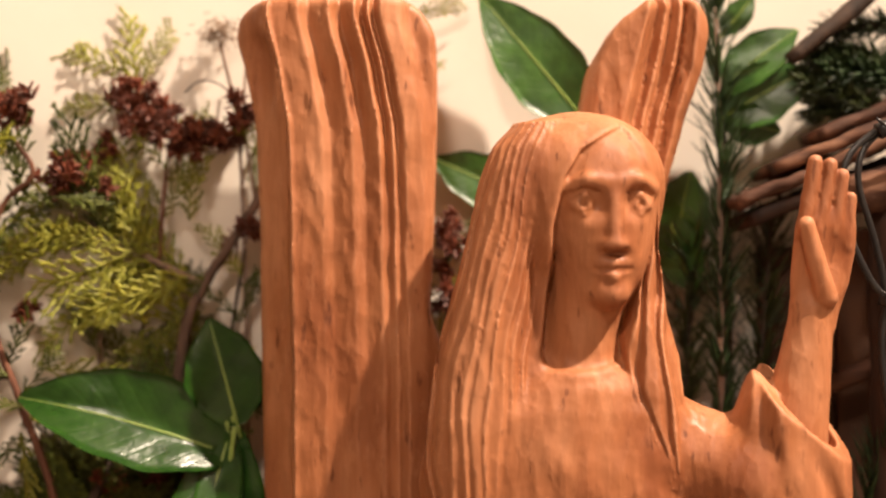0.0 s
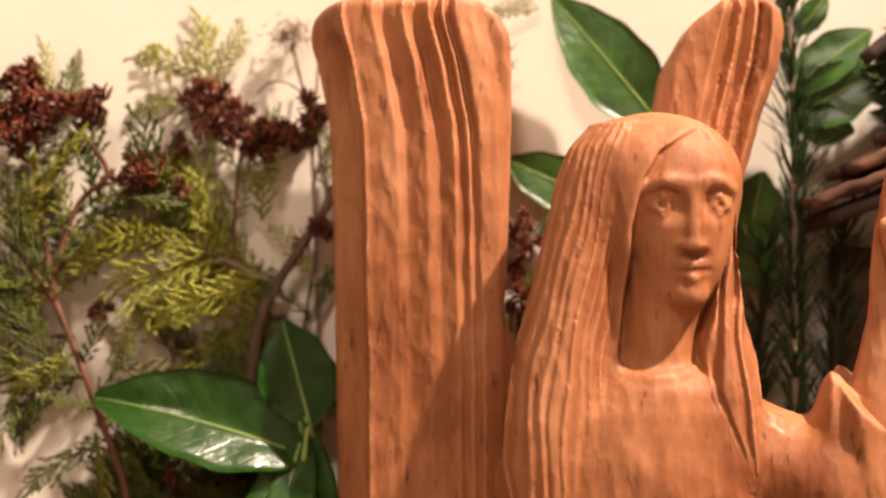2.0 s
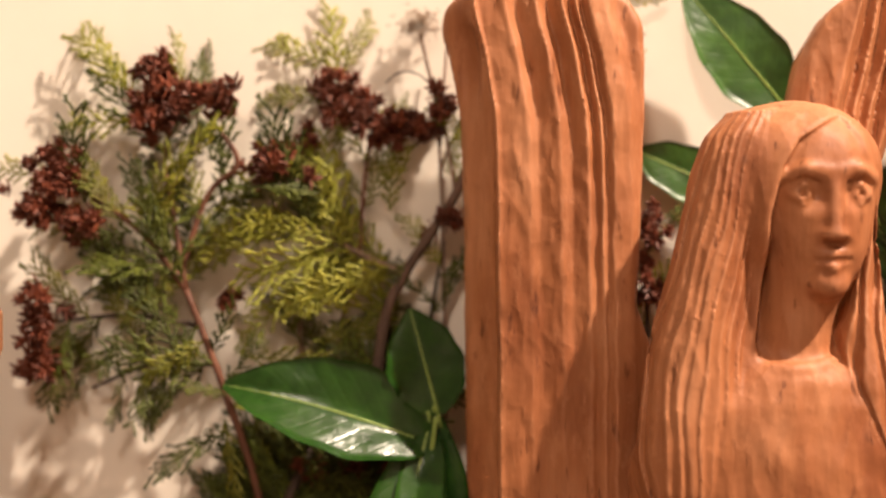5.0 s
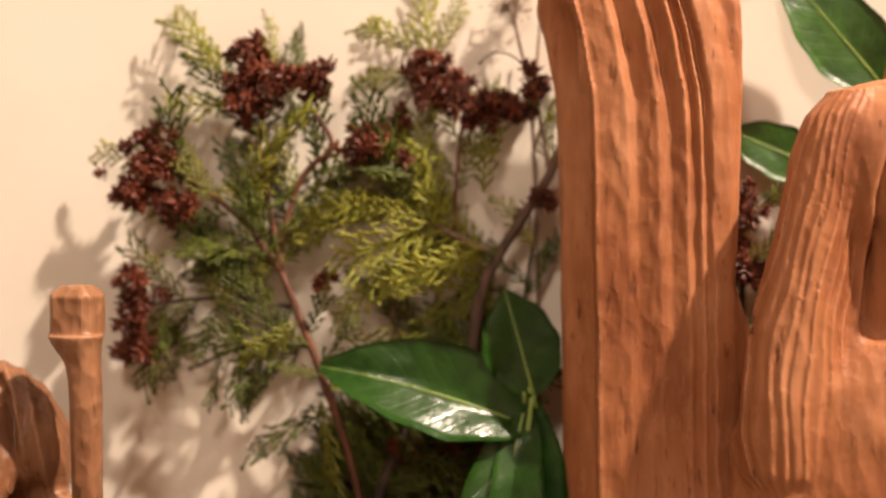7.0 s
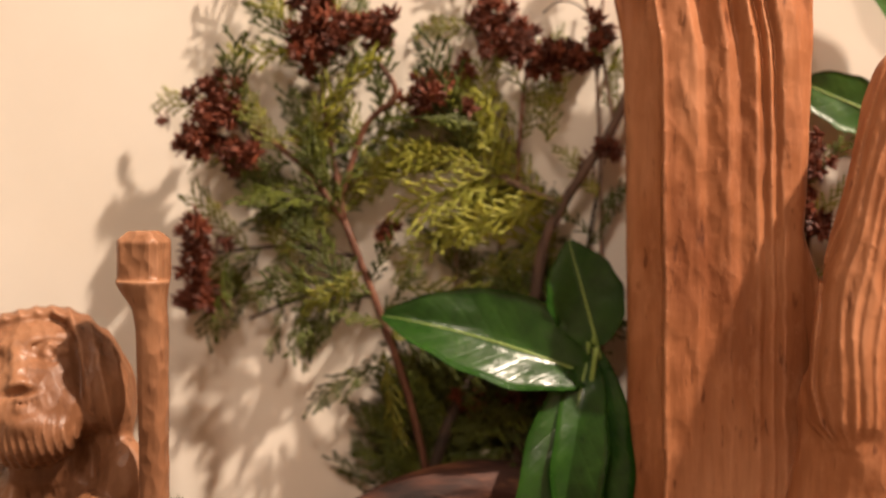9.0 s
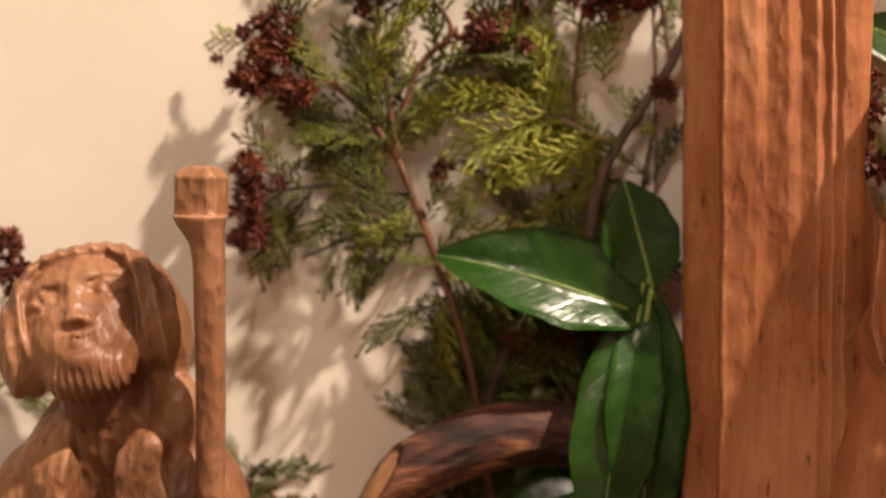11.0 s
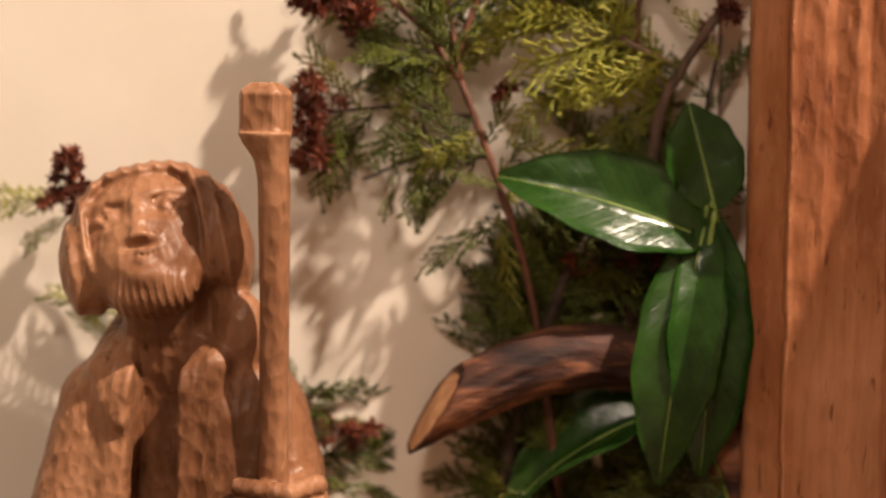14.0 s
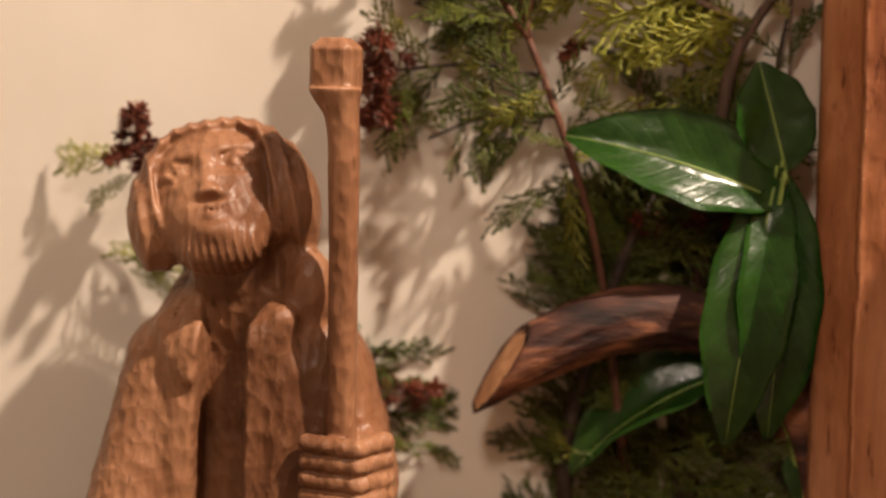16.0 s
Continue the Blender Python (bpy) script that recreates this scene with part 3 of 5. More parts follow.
def carve_shepherd():
    w = Block((-0.60, 0.800, 0.0), (-0.345, 0.945, 0.470), 0.00105)
    # cloak: shoulders, open front, arm
    w.add((-0.60, 0.80, 0.0), (-0.345, 0.945, 0.32), stack((0.0, 0.175, 0.227, 0.262, 0.285, 0.302, 0.318), (-0.575, -0.552, -0.541, -0.534, -0.527, -0.514, -0.496),
          (-0.365, -0.372, -0.376, -0.390, -0.405, -0.422, -0.444), (0.885, 0.880, 0.879, 0.880, 0.882, 0.884, 0.886), (0.052, 0.047, 0.045, 0.043, 0.041, 0.036, 0.026), 0, 0, 2.4), 0.004)
    w.add((-0.54, 0.82, 0.26), (-0.42, 0.93, 0.36), limb((-0.476, 0.874, 0.345), (-0.468, 0.882, 0.270), 0.030, 0.031), 0.006)

    def front_opening(x, y, z):
        l = np.interp(z, (0.10, 0.18, 0.25, 0.290, 0.325), (-0.494, -0.490, -0.487, -0.485, -0.493))
        r = np.interp(z, (0.10, 0.18, 0.25, 0.290, 0.325), (-0.461, -0.458, -0.457, -0.455, -0.436))
        return np.maximum(np.maximum(l - x, x - r), y - np.interp(z, (0.27, 0.31), (0.862, 0.852)))
    w.cut((-0.52, 0.80, 0.10), (-0.42, 0.87, 0.325), front_opening, 0.005)
    # upper arms, folds and rolled collar
    w.add((-0.60, 0.80, 0.05), (-0.49, 0.93, 0.30), limb((-0.518, 0.868, 0.262), (-0.536, 0.846, 0.150), 0.024, 0.031), 0.012)
    w.add((-0.45, 0.80, 0.10), (-0.345, 0.93, 0.30), limb((-0.412, 0.872, 0.258), (-0.398, 0.862, 0.175), 0.024, 0.030), 0.010)
    def collar(x, y, z):
        dx, dy = x + 0.4700, y - 0.8800
        r = np.sqrt(dx * dx + dy * dy) - 0.0420
        return np.sqrt(r * r + (z - 0.3030 - 0.55 * dy - 0.16 * dx) ** 2 * 0.55) - 0.0100
    w.add((-0.54, 0.80, 0.24), (-0.40, 0.94, 0.35), collar, 0.006)
    w.add((-0.54, 0.80, 0.22), (-0.40, 0.94, 0.31), ball((-0.470, 0.880, 0.268), (0.046, 0.040, 0.026)), 0.008)
    w.add((-0.47, 0.81, 0.22), (-0.40, 0.88, 0.31), limb((-0.436, 0.846, 0.292), (-0.458, 0.838, 0.255), 0.0095, 0.0070), 0.006)
    w.add((-0.53, 0.81, 0.22), (-0.46, 0.88, 0.31), limb((-0.510, 0.852, 0.286), (-0.490, 0.838, 0.258), 0.0090, 0.0070), 0.006)
    w.add((-0.56, 0.82, 0.22), (-0.38, 0.93, 0.33), ball((-0.452, 0.880, 0.262), (0.058, 0.036, 0.040)), 0.012)
    for a, b, r in (((-0.456, 0.844, 0.262), (-0.452, 0.836, 0.13), 0.006), ((-0.434, 0.846, 0.262), (-0.436, 0.834, 0.15), 0.004), ((-0.500, 0.846, 0.266), (-0.502, 0.835, 0.13), 0.006)):
        w.add(*span((min(a[0], b[0]) - 0.016, 0.81, b[2] - 0.014), (max(a[0], b[0]) + 0.016, 0.87, a[2] + 0.014)), limb(a, b, r, r), 0.012)
    # turned-up lapel beside the neck
    w.add((-0.45, 0.82, 0.26), (-0.39, 0.90, 0.35), ball((-0.4225, 0.866, 0.309), (0.0150, 0.0170, 0.0250)), 0.006)
    w.add((-0.45, 0.82, 0.26), (-0.39, 0.91, 0.36), limb((-0.437, 0.872, 0.336), (-0.428, 0.868, 0.300), 0.010, 0.012), 0.006)
    w.cut((-0.52, 0.80, 0.10), (-0.42, 0.87, 0.325), front_opening, 0.006)
    # head thrown back: hair, face, beard, side locks
    lo, hi = (-0.56, 0.80, 0.29), (-0.40, 0.945, 0.43)
    f = head_frame((-0.4840, 0.868, 0.3680), 9, -34, -13)
    f_hair = head_frame((-0.4830, 0.868, 0.3690), 6, -12, -10)

    def strands(base, axis_scale, depth):
        def solid(x, y, z):
            wave = axis_scale * (x * 1.0 + 0.3 * y) + 22 * z
            return base(x, y, z) + depth * (np.abs(np.sin(wave)) - 0.6) + 0.5 * depth * np.sin(0.37 * wave + 30 * z)
        return solid
    w.add(lo, hi, local(f_hair, strands(ball((0.0, 0.006, 0.0), (0.0560, 0.040, 0.0480)), 300, 0.0014)), 0.004)
    w.add(lo, hi, local(f_hair, strands(ball((-0.044, 0.006, -0.016), (0.0170, 0.028, 0.029)), 230, 0.0016)), 0.008)
    w.add(lo, hi, local(f_hair, strands(ball((0.045, 0.006, -0.016), (0.0160, 0.028, 0.028)), 230, 0.0016)), 0.008)
    w.cut(lo, hi, local(f, lambda x, y, z: np.maximum(np.maximum(np.abs(x - 0.001) - np.interp(z, (-0.06, -0.02, 0.010, 0.024, 0.034), (0.033, 0.0360, 0.0350, 0.030, 0.018)), y + 0.006), z - 0.031)), 0.005)
    w.add(lo, hi, local(f, ball((0, -0.001, -0.004), (0.0375, 0.0235, 0.038))), 0.004)
    carve_face(w, f, 1.22, 0.0, 0.88, 0.86, 0.0010, True)

    def beard(x, y, z):
        d = (np.sqrt((x / 0.0262) ** 2 + ((y + 0.005) / 0.0190) ** 2 + ((z + 0.0425) / 0.0165) ** 2) - 1) * 0.0165
        return d + 0.0011 * (np.abs(np.sin(640 * x + 2.5 * np.sin(90 * z))) - 0.6)
    w.add(lo, hi, local(f, beard), 0.003)
    # staff with a squared knob, and the fist round it
    w.add((-0.43, 0.80, 0.10), (-0.37, 0.88, 0.45), stack((0.10, 0.24, 0.33, 0.405, 0.418, 0.430, 0.434), (-0.4065, -0.4055, -0.4050, -0.4065, -0.4085, -0.4170, -0.4185), (-0.3865, -0.3880, -0.3878, -0.3875, -0.3885, -0.3880, -0.3865),
          (0.838,) * 7, (0.0092, 0.0090, 0.0088, 0.0092, 0.0105, 0.014, 0.015), 0, 0, 2.6), 0.003)
    turn = np.array(Euler((0, 0, radians(-8))).to_matrix()).T

    def knob(x, y, z):
        q0 = np.abs(turn[0, 0] * (x + 0.4030) + turn[0, 1] * (y - 0.842)) - 0.0136
        q1 = np.abs(turn[1, 0] * (x + 0.4030) + turn[1, 1] * (y - 0.842)) - 0.0136
        q2 = np.abs(z - 0.4465) - 0.0172
        flat = np.maximum(np.maximum(q0, q1), q2)
        return np.maximum(flat, 0.7071 * np.maximum(np.maximum(q0 + q2 + 0.0065, q1 + q2 + 0.0065), q0 + q1 + 0.0040))
    w.add((-0.435, 0.80, 0.41), (-0.37, 0.89, 0.47), knob, 0.003)
    for k in range(5):
        z = 0.2215 - 0.0108 * k
        w.add((-0.435, 0.80, z - 0.02), (-0.355, 0.90, z + 0.02), limb((-0.4155, 0.829, z), (-0.384, 0.823, z - 0.001), 0.0056, 0.0058), 0.0012)
        w.add((-0.435, 0.80, z - 0.02), (-0.350, 0.90, z + 0.02), limb((-0.384, 0.823, z - 0.001), (-0.371, 0.842, z), 0.0058, 0.0065), 0.0015)
    w.add((-0.42, 0.80, 0.14), (-0.345, 0.91, 0.25), ball((-0.382, 0.852, 0.195), (0.018, 0.022, 0.033)), 0.003)
    # the unseen back is cut flat so the head's wall shadow falls lower
    w.cut((-0.60, 0.88, 0.0), (-0.345, 0.945, 0.47), lambda x, y, z: np.interp(z, (0.30, 0.33), (0.905, 0.888)) - y + 0 * x, 0.004)
    ob = new("shepherd_statue", w.mesh("shepherd_statue", (0.0085, 0.0085, 0.0120), 0.00055, lambda v: np.where((v[:, 0] > -0.43) & (v[:, 2] > 0.235), 0.25, np.where((np.abs(v[:, 0] + 0.484) < 0.04) & (v[:, 2] > 0.325), 0.3, 1.0))))
    ob.data.materials.append(WOOD_SHEPHERD)
    return tagged(ob, "hand-carved brown wooden bearded shepherd statue gripping a knobbed staff", "statue")


# ---- the room ----
def slab(name, lo, hi, mat, label, turn=0.0):
    bm = bmesh.new()
    box(bm, lo, hi)
    ob = mesh_object(name, bm, mat, smooth=False)
    ob.rotation_euler[2] = radians(turn)
    return tagged(ob, label, name.split("_")[0], kind="structure")


WALL_TURN = 3.2
slab("wall_north", (-4.4, 0.972, -0.75), (4.4, 1.10, 6.3), PLASTER, "cream plastered wall behind the figures", WALL_TURN)
# walls and ceiling out of view, added dark so they return little light
slab("wall_south", (-4.4, -4.1, -0.75), (4.4, -4.0, 6.3), ROOM, "unseen dark plaster wall at the back of the room")
slab("wall_west", (-4.5, -4.0, -0.75), (-4.4, 1.4, 6.3), ROOM, "unseen dark plaster side wall")
slab("wall_east", (4.4, -4.0, -0.75), (4.5, 1.4, 6.3), ROOM, "unseen dark plaster side wall")
slab("floor", (-4.5, -4.1, -0.85), (4.5, 1.5, -0.75), FLOOR, "grey stone floor")
slab("ceiling", (-4.5, -4.1, 6.3), (4.5, 1.5, 6.4), ROOM, "unseen dark ceiling")
angel = carve_angel()
shepherd = carve_shepherd()


def build_table():
    t = thing("display_table", (-0.1, 0.55, 0.0), "dark wooden table that carries the carved figures", "table")
    t.rotation_euler[2] = radians(WALL_TURN)
    bm = bmesh.new()
    box(bm, (-1.0, -0.30, -0.04), (1.0, 0.40, 0.0))
    bmesh.ops.bevel(bm, geom=bm.edges[:], offset=0.004, segments=2, affect="EDGES")
    part("tabletop", bm, TABLE, t)
    for x in (-0.93, 0.93):
        for y in (-0.23, 0.33):
            bm = bmesh.new()
            box(bm, (x - 0.035, y - 0.035, -0.75), (x + 0.035, y + 0.035, -0.04))
            part("leg", bm, TABLE, t)


build_table()


# ---- evergreen branches ----
def strip(bm, a, b, width, thick, side, beads=3):
    """A flat scaly shoot from a to b, lozenge in section, with the pinched outline of overlapping scales."""
    way = b - a
    n = way.normalized().cross(side).normalized()
    rows, count = [], beads * 2
    for i in range(count + 1):
        t = i / count
        w = width * (1 - 0.65 * t) * (1.0 if i % 2 else 0.66)
        if i == count:
            w *= 0.3
        p = a + way * t
        rows.append([bm.verts.new(p + side * w), bm.verts.new(p + n * thick), bm.verts.new(p - side * w), bm.verts.new(p - n * thick)])
    for r0, r1 in zip(rows, rows[1:]):
        for k in range(4):
            bm.faces.new((r0[k], r0[(k + 1) % 4], r1[(k + 1) % 4], r1[k]))


def frond_mesh(name, length, seed, mat, sides=9, open_angle=36):
    """A fan of scale-leaved shoots along +x, flat in xy, drooping a little."""
    rnd = random.Random(seed)
    bm = bmesh.new()
    z = Vector((0, 0, 1))

    def sag(p):
        return Vector((p.x, p.y, -3.2 * (p.x * p.x + p.y * p.y) + 0.0012 * math.sin(p.x * 300 + seed)))

    def shoot(a, ang, ln, w, beads):
        d = Vector((math.cos(ang), math.sin(ang), 0))
        b = a + d * ln
        side = Vector((-d.y, d.x, 0))
        a2, b2 = sag(a), sag(b)
        strip(bm, a2, b2, w * 0.86, w * 0.45, side, beads)
        return b
    bend = rnd.uniform(-0.25, 0.25)
    p, ang = Vector((0, 0, 0)), -bend / 2
    for i in range(sides):
        q = shoot(p, ang, length / sides * 1.12, 0.0019 * (1.15 - 0.5 * i / sides), 2)
        t = i / sides
        for s in (-1, 1):
            if rnd.random() < 0.1:
                continue
            ln = length * 0.37 * (math.sin(math.pi * (0.22 + 0.70 * t)) ** 0.8) * rnd.uniform(0.75, 1.15)
            a1 = ang + s * radians(open_angle + rnd.uniform(-8, 8))
            start = p + (q - p) * (0.25 if s < 0 else 0.7)
            subs = max(1, int(ln / 0.0075))
            c, a_now = start, a1
            for k in range(subs):
                e = shoot(c, a_now, ln / subs * 1.15, 0.0019, 2)
                for s2 in (-1, 1):
                    if (k + (s2 > 0)) % 2 == 0 or rnd.random() < 0.35:
                        shoot(c + (e - c) * 0.5, a_now + s2 * radians(31), min(0.0105, ln * 0.42) * (1 - 0.45 * k / subs) * rnd.uniform(0.7, 1.1), 0.0018, 2)
                c, a_now = e, a_now - s * 0.09
        p, ang = q, ang + bend / sides
    me = bpy.data.meshes.new(name)
    bm.to_mesh(me)
    bm.free()
    me.materials.append(mat)
    return me


def cone_mesh(name, seed):
    """A small opened cone: pointed woody scales on a short core."""
    rnd = random.Random(seed)
    bm = bmesh.new()
    core = bm.verts.new((0, 0, 0.0008))
    for tier, (count, lean, ln, h) in enumerate(((4, 68, 0.0062, 0.0), (4, 45, 0.0068, 0.0018), (3, 18, 0.0062, 0.0036))):
        for k in range(count):
            a = 2 * math.pi * (k + 0.5 * tier) / count + rnd.uniform(-0.25, 0.25)
            out = Vector((math.cos(a), math.sin(a), 0))
            side = Vector((-out.y, out.x, 0))
            l = radians(lean + rnd.uniform(-12, 12))
            d = out * math.sin(l) + Vector((0, 0, 1)) * math.cos(l)
            n = d.cross(side)
            base, mid, tip = Vector((0, 0, h)), Vector((0, 0, h)) + d * ln * 0.6, Vector((0, 0, h)) + d * ln + out * 0.0012
            w = 0.0017
            v = [bm.verts.new(q) for q in (base + side * w * 0.5, base - side * w * 0.5, mid - side * w, mid + side * w, tip)]
            u = [bm.verts.new(q + n * 0.0007) for q in (base + side * w * 0.5, base - side * w * 0.5, mid - side * w, mid + side * w, tip)]
            for f in ((0, 1, 2, 3), (3, 2, 4)):
                bm.faces.new([v[i] for i in f])
                bm.faces.new([u[i] for i in reversed(f)])
            bm.faces.new((core, v[0], v[1]))
            for i, j in ((0, 3), (3, 4), (4, 2), (2, 1)):
                bm.faces.new((v[i], v[j], u[j], u[i]))
    me = bpy.data.meshes.new(name)
    bm.to_mesh(me)
    bm.free()
    me.materials.append(CONE)
    return me


FROND_DARK = [frond_mesh("frond", ln, 11 + i, THUJA_DARK, s) for i, (ln, s) in enumerate(((0.062, 8), (0.052, 7), (0.072, 9), (0.045, 6)))]
FROND_LIGHT = [frond_mesh("frond", ln, 31 + i, THUJA_LIGHT, s, 40) for i, (ln, s) in enumerate(((0.055, 7), (0.048, 6), (0.064, 8)))]
CONES = [cone_mesh("cone", 51 + i) for i in range(3)]


def aim(place, way, spin=0.0, scale=1.0):
    """A pose with +x along way, and its +z towards the viewer, spun round way."""
    x = Vector(way).normalized()
    z = Vector((0, -1, 0.15))
    z = (z - x * z.dot(x)).normalized()
    m = Matrix((x, z.cross(x), z)).transposed().to_4x4()
    return Matrix.Translation(place) @ m @ Matrix.Rotation(radians(spin), 4, "X") @ Matrix.Diagonal((scale, scale, scale, 1))


def cone_cluster(owner, origin, centre, spread, count, rnd):
    for _ in range(count):
        p = Vector(centre) - Vector(origin) + Vector((rnd.gauss(0, 0.85 * spread[0]), rnd.gauss(0, 0.005), rnd.gauss(0, 0.85 * spread[1])))
        way = Vector((rnd.uniform(-1, 1), rnd.uniform(-1.2, 0.3), rnd.uniform(-0.7, 1)))
        q = way.to_track_quat("Z", "Y").to_matrix().to_4x4()
        k = rnd.uniform(0.9, 1.4)
        shared("cone", rnd.choice(CONES), owner, Matrix.Translation(p) @ q @ Matrix.Diagonal((k, k, k, 1)))


def shared_frond(me, owner, m):
    ob = shared("frond", me, owner, m)
    ob["kind"] = "stuff"


def evergreen(name, origin, label, stems, sprays, singles, clusters, seed, group="", dense=0.92, grown=1.08):
    """A cut branch. stems: (points, thick end, thin end, material); sprays: (line of points, count, share of light fronds, size,
    spread angle); singles: (place, way, spin, size, light); clusters: (place, spread, count)."""
    rnd = random.Random(seed)
    o = Vector(origin)
    t = thing(name, origin, label, "branch", group or "thuja greenery on the wall")
    for pts, r0, r1, mat in stems:
        line = smooth_line([Vector(p) - o for p in pts])
        bm = bmesh.new()
        tube(bm, line, [r0 + (r1 - r0) * i / (len(line) - 1) for i in range(len(line))], 8, 0.35)
        part("stem", bm, mat, t)
    for pts, count, light, size, angle in sprays:
        line = smooth_line([Vector(p) - o for p in pts], 8)
        count = round(dense * count)
        for i in range(count):
            k = (i + rnd.uniform(0.1, 0.9)) / count * (len(line) - 2)
            a, b = line[int(k)], line[int(k) + 1]
            way = (b - a).normalized()
            s = 1 if i % 2 else -1
            turn = Matrix.Rotation(radians(s * rnd.uniform(angle * 0.5, angle * 1.25)), 3, "Y")
            way = turn @ way + Vector((0, rnd.uniform(-0.55, 0.35), rnd.uniform(-0.1, 0.2)))
            place = a.lerp(b, k % 1) + Vector((0, rnd.uniform(-0.007, 0.007), 0))
            me = rnd.choice(FROND_LIGHT) if rnd.random() < light else rnd.choice(FROND_DARK)
            shared_frond(me, t, aim(place, way, rnd.uniform(-55, 55), grown * size * rnd.uniform(0.75, 1.15)))
    for place, way, spin, size, light in singles:
        shared_frond(rnd.choice(FROND_LIGHT if light else FROND_DARK), t, aim(Vector(place) - o, way, spin, size))
    for place, spread, count in clusters:
        cone_cluster(t, o, place, spread, count, rnd)
    return t


# the tall branch with brown cones
evergreen("thuja_branch", (-0.20, 0.945, 0.0), "olive-green thuja branch with clusters of brown cones leaning on the wall",
    [([(-0.20, 0.945, 0.0), (-0.225, 0.938, 0.17), (-0.247, 0.934, 0.321), (-0.272, 0.929, 0.405), (-0.2965, 0.928, 0.469)], 0.0036, 0.0021, TWIG_RED),
     ([(-0.2965, 0.928, 0.469), (-0.318, 0.929, 0.498), (-0.345, 0.926, 0.522), (-0.376, 0.922, 0.540)], 0.0024, 0.0014, TWIG_RED),
     ([(-0.2965, 0.928, 0.469), (-0.306, 0.932, 0.520), (-0.312, 0.935, 0.560), (-0.300, 0.934, 0.592)], 0.0020, 0.0012, TWIG_RED),
     ([(-0.285, 0.929, 0.445), (-0.335, 0.932, 0.452), (-0.392, 0.935, 0.447)], 0.0018, 0.0010, TWIG_DARK),
     ([(-0.300, 0.930, 0.480), (-0.283, 0.932, 0.530), (-0.262, 0.928, 0.552), (-0.285, 0.930, 0.585)], 0.0022, 0.0015, TWIG_RED),
     ([(-0.278, 0.930, 0.42), (-0.32, 0.934, 0.42), (-0.362, 0.94, 0.404)], 0.0016, 0.0009, TWIG_DARK)],
    [([(-0.2965, 0.928, 0.469), (-0.33, 0.928, 0.505), (-0.37, 0.926, 0.53)], 9, 0.35, 0.8, 50),
     ([(-0.2965, 0.928, 0.475), (-0.308, 0.932, 0.53), (-0.312, 0.935, 0.57)], 11, 0.25, 0.85, 50),
     ([(-0.285, 0.929, 0.445), (-0.335, 0.932, 0.452), (-0.385, 0.935, 0.447)], 10, 0.2, 0.8, 55),
     ([(-0.300, 0.930, 0.470), (-0.280, 0.932, 0.52), (-0.262, 0.935, 0.55)], 11, 0.6, 0.85, 55),
     ([(-0.278, 0.930, 0.42), (-0.32, 0.934, 0.42), (-0.36, 0.94, 0.406)], 7, 0.2, 0.7, 60),
     ([(-0.262, 0.934, 0.375), (-0.274, 0.930, 0.41), (-0.29, 0.928, 0.45)], 8, 0.2, 0.8, 80)],
    [((-0.325, 0.930, 0.580), (-1, 0.0, 0.06), 12, 0.95, True), ((-0.332, 0.932, 0.596), (-0.6, 0, 0.8), 20, 0.85, True), ((-0.301, 0.935, 0.598), (0.05, 0, 1), 65, 0.7, True),
     ((-0.378, 0.926, 0.545), (-1, 0, 0.05), -25, 0.72, True), ((-0.365, 0.926, 0.525), (-1, 0, -0.4), 30, 0.7, True), ((-0.270, 0.926, 0.385), (0.02, -0.1, -1), 50, 1.05, True),
     ((-0.340, 0.922, 0.520), (0.75, 0, 0.1), 10, 0.7, True), ((-0.33, 0.925, 0.455), (0.6, 0, 0.5), 10, 0.75, True),
     ((-0.362, 0.938, 0.42), (-0.6, 0, -0.7), 20, 0.6, False), ((-0.325, 0.938, 0.425), (-0.2, 0, -1), 20, 0.6, False)],
    [((-0.318, 0.932, 0.612), (0.007, 0.006), 17), ((-0.311, 0.930, 0.593), (0.011, 0.009), 26), ((-0.279, 0.930, 0.592), (0.010, 0.006), 24), ((-0.322, 0.932, 0.580), (0.006, 0.007), 12),
     ((-0.3765, 0.922, 0.548), (0.009, 0.007), 28), ((-0.392, 0.922, 0.520), (0.009, 0.007), 26), ((-0.365, 0.924, 0.512), (0.008, 0.006), 16),
     ((-0.392, 0.930, 0.449), (0.007, 0.009), 24), ((-0.391, 0.932, 0.420), (0.009, 0.006), 20), ((-0.241, 0.934, 0.551), (0.008, 0.006), 22)], 5)

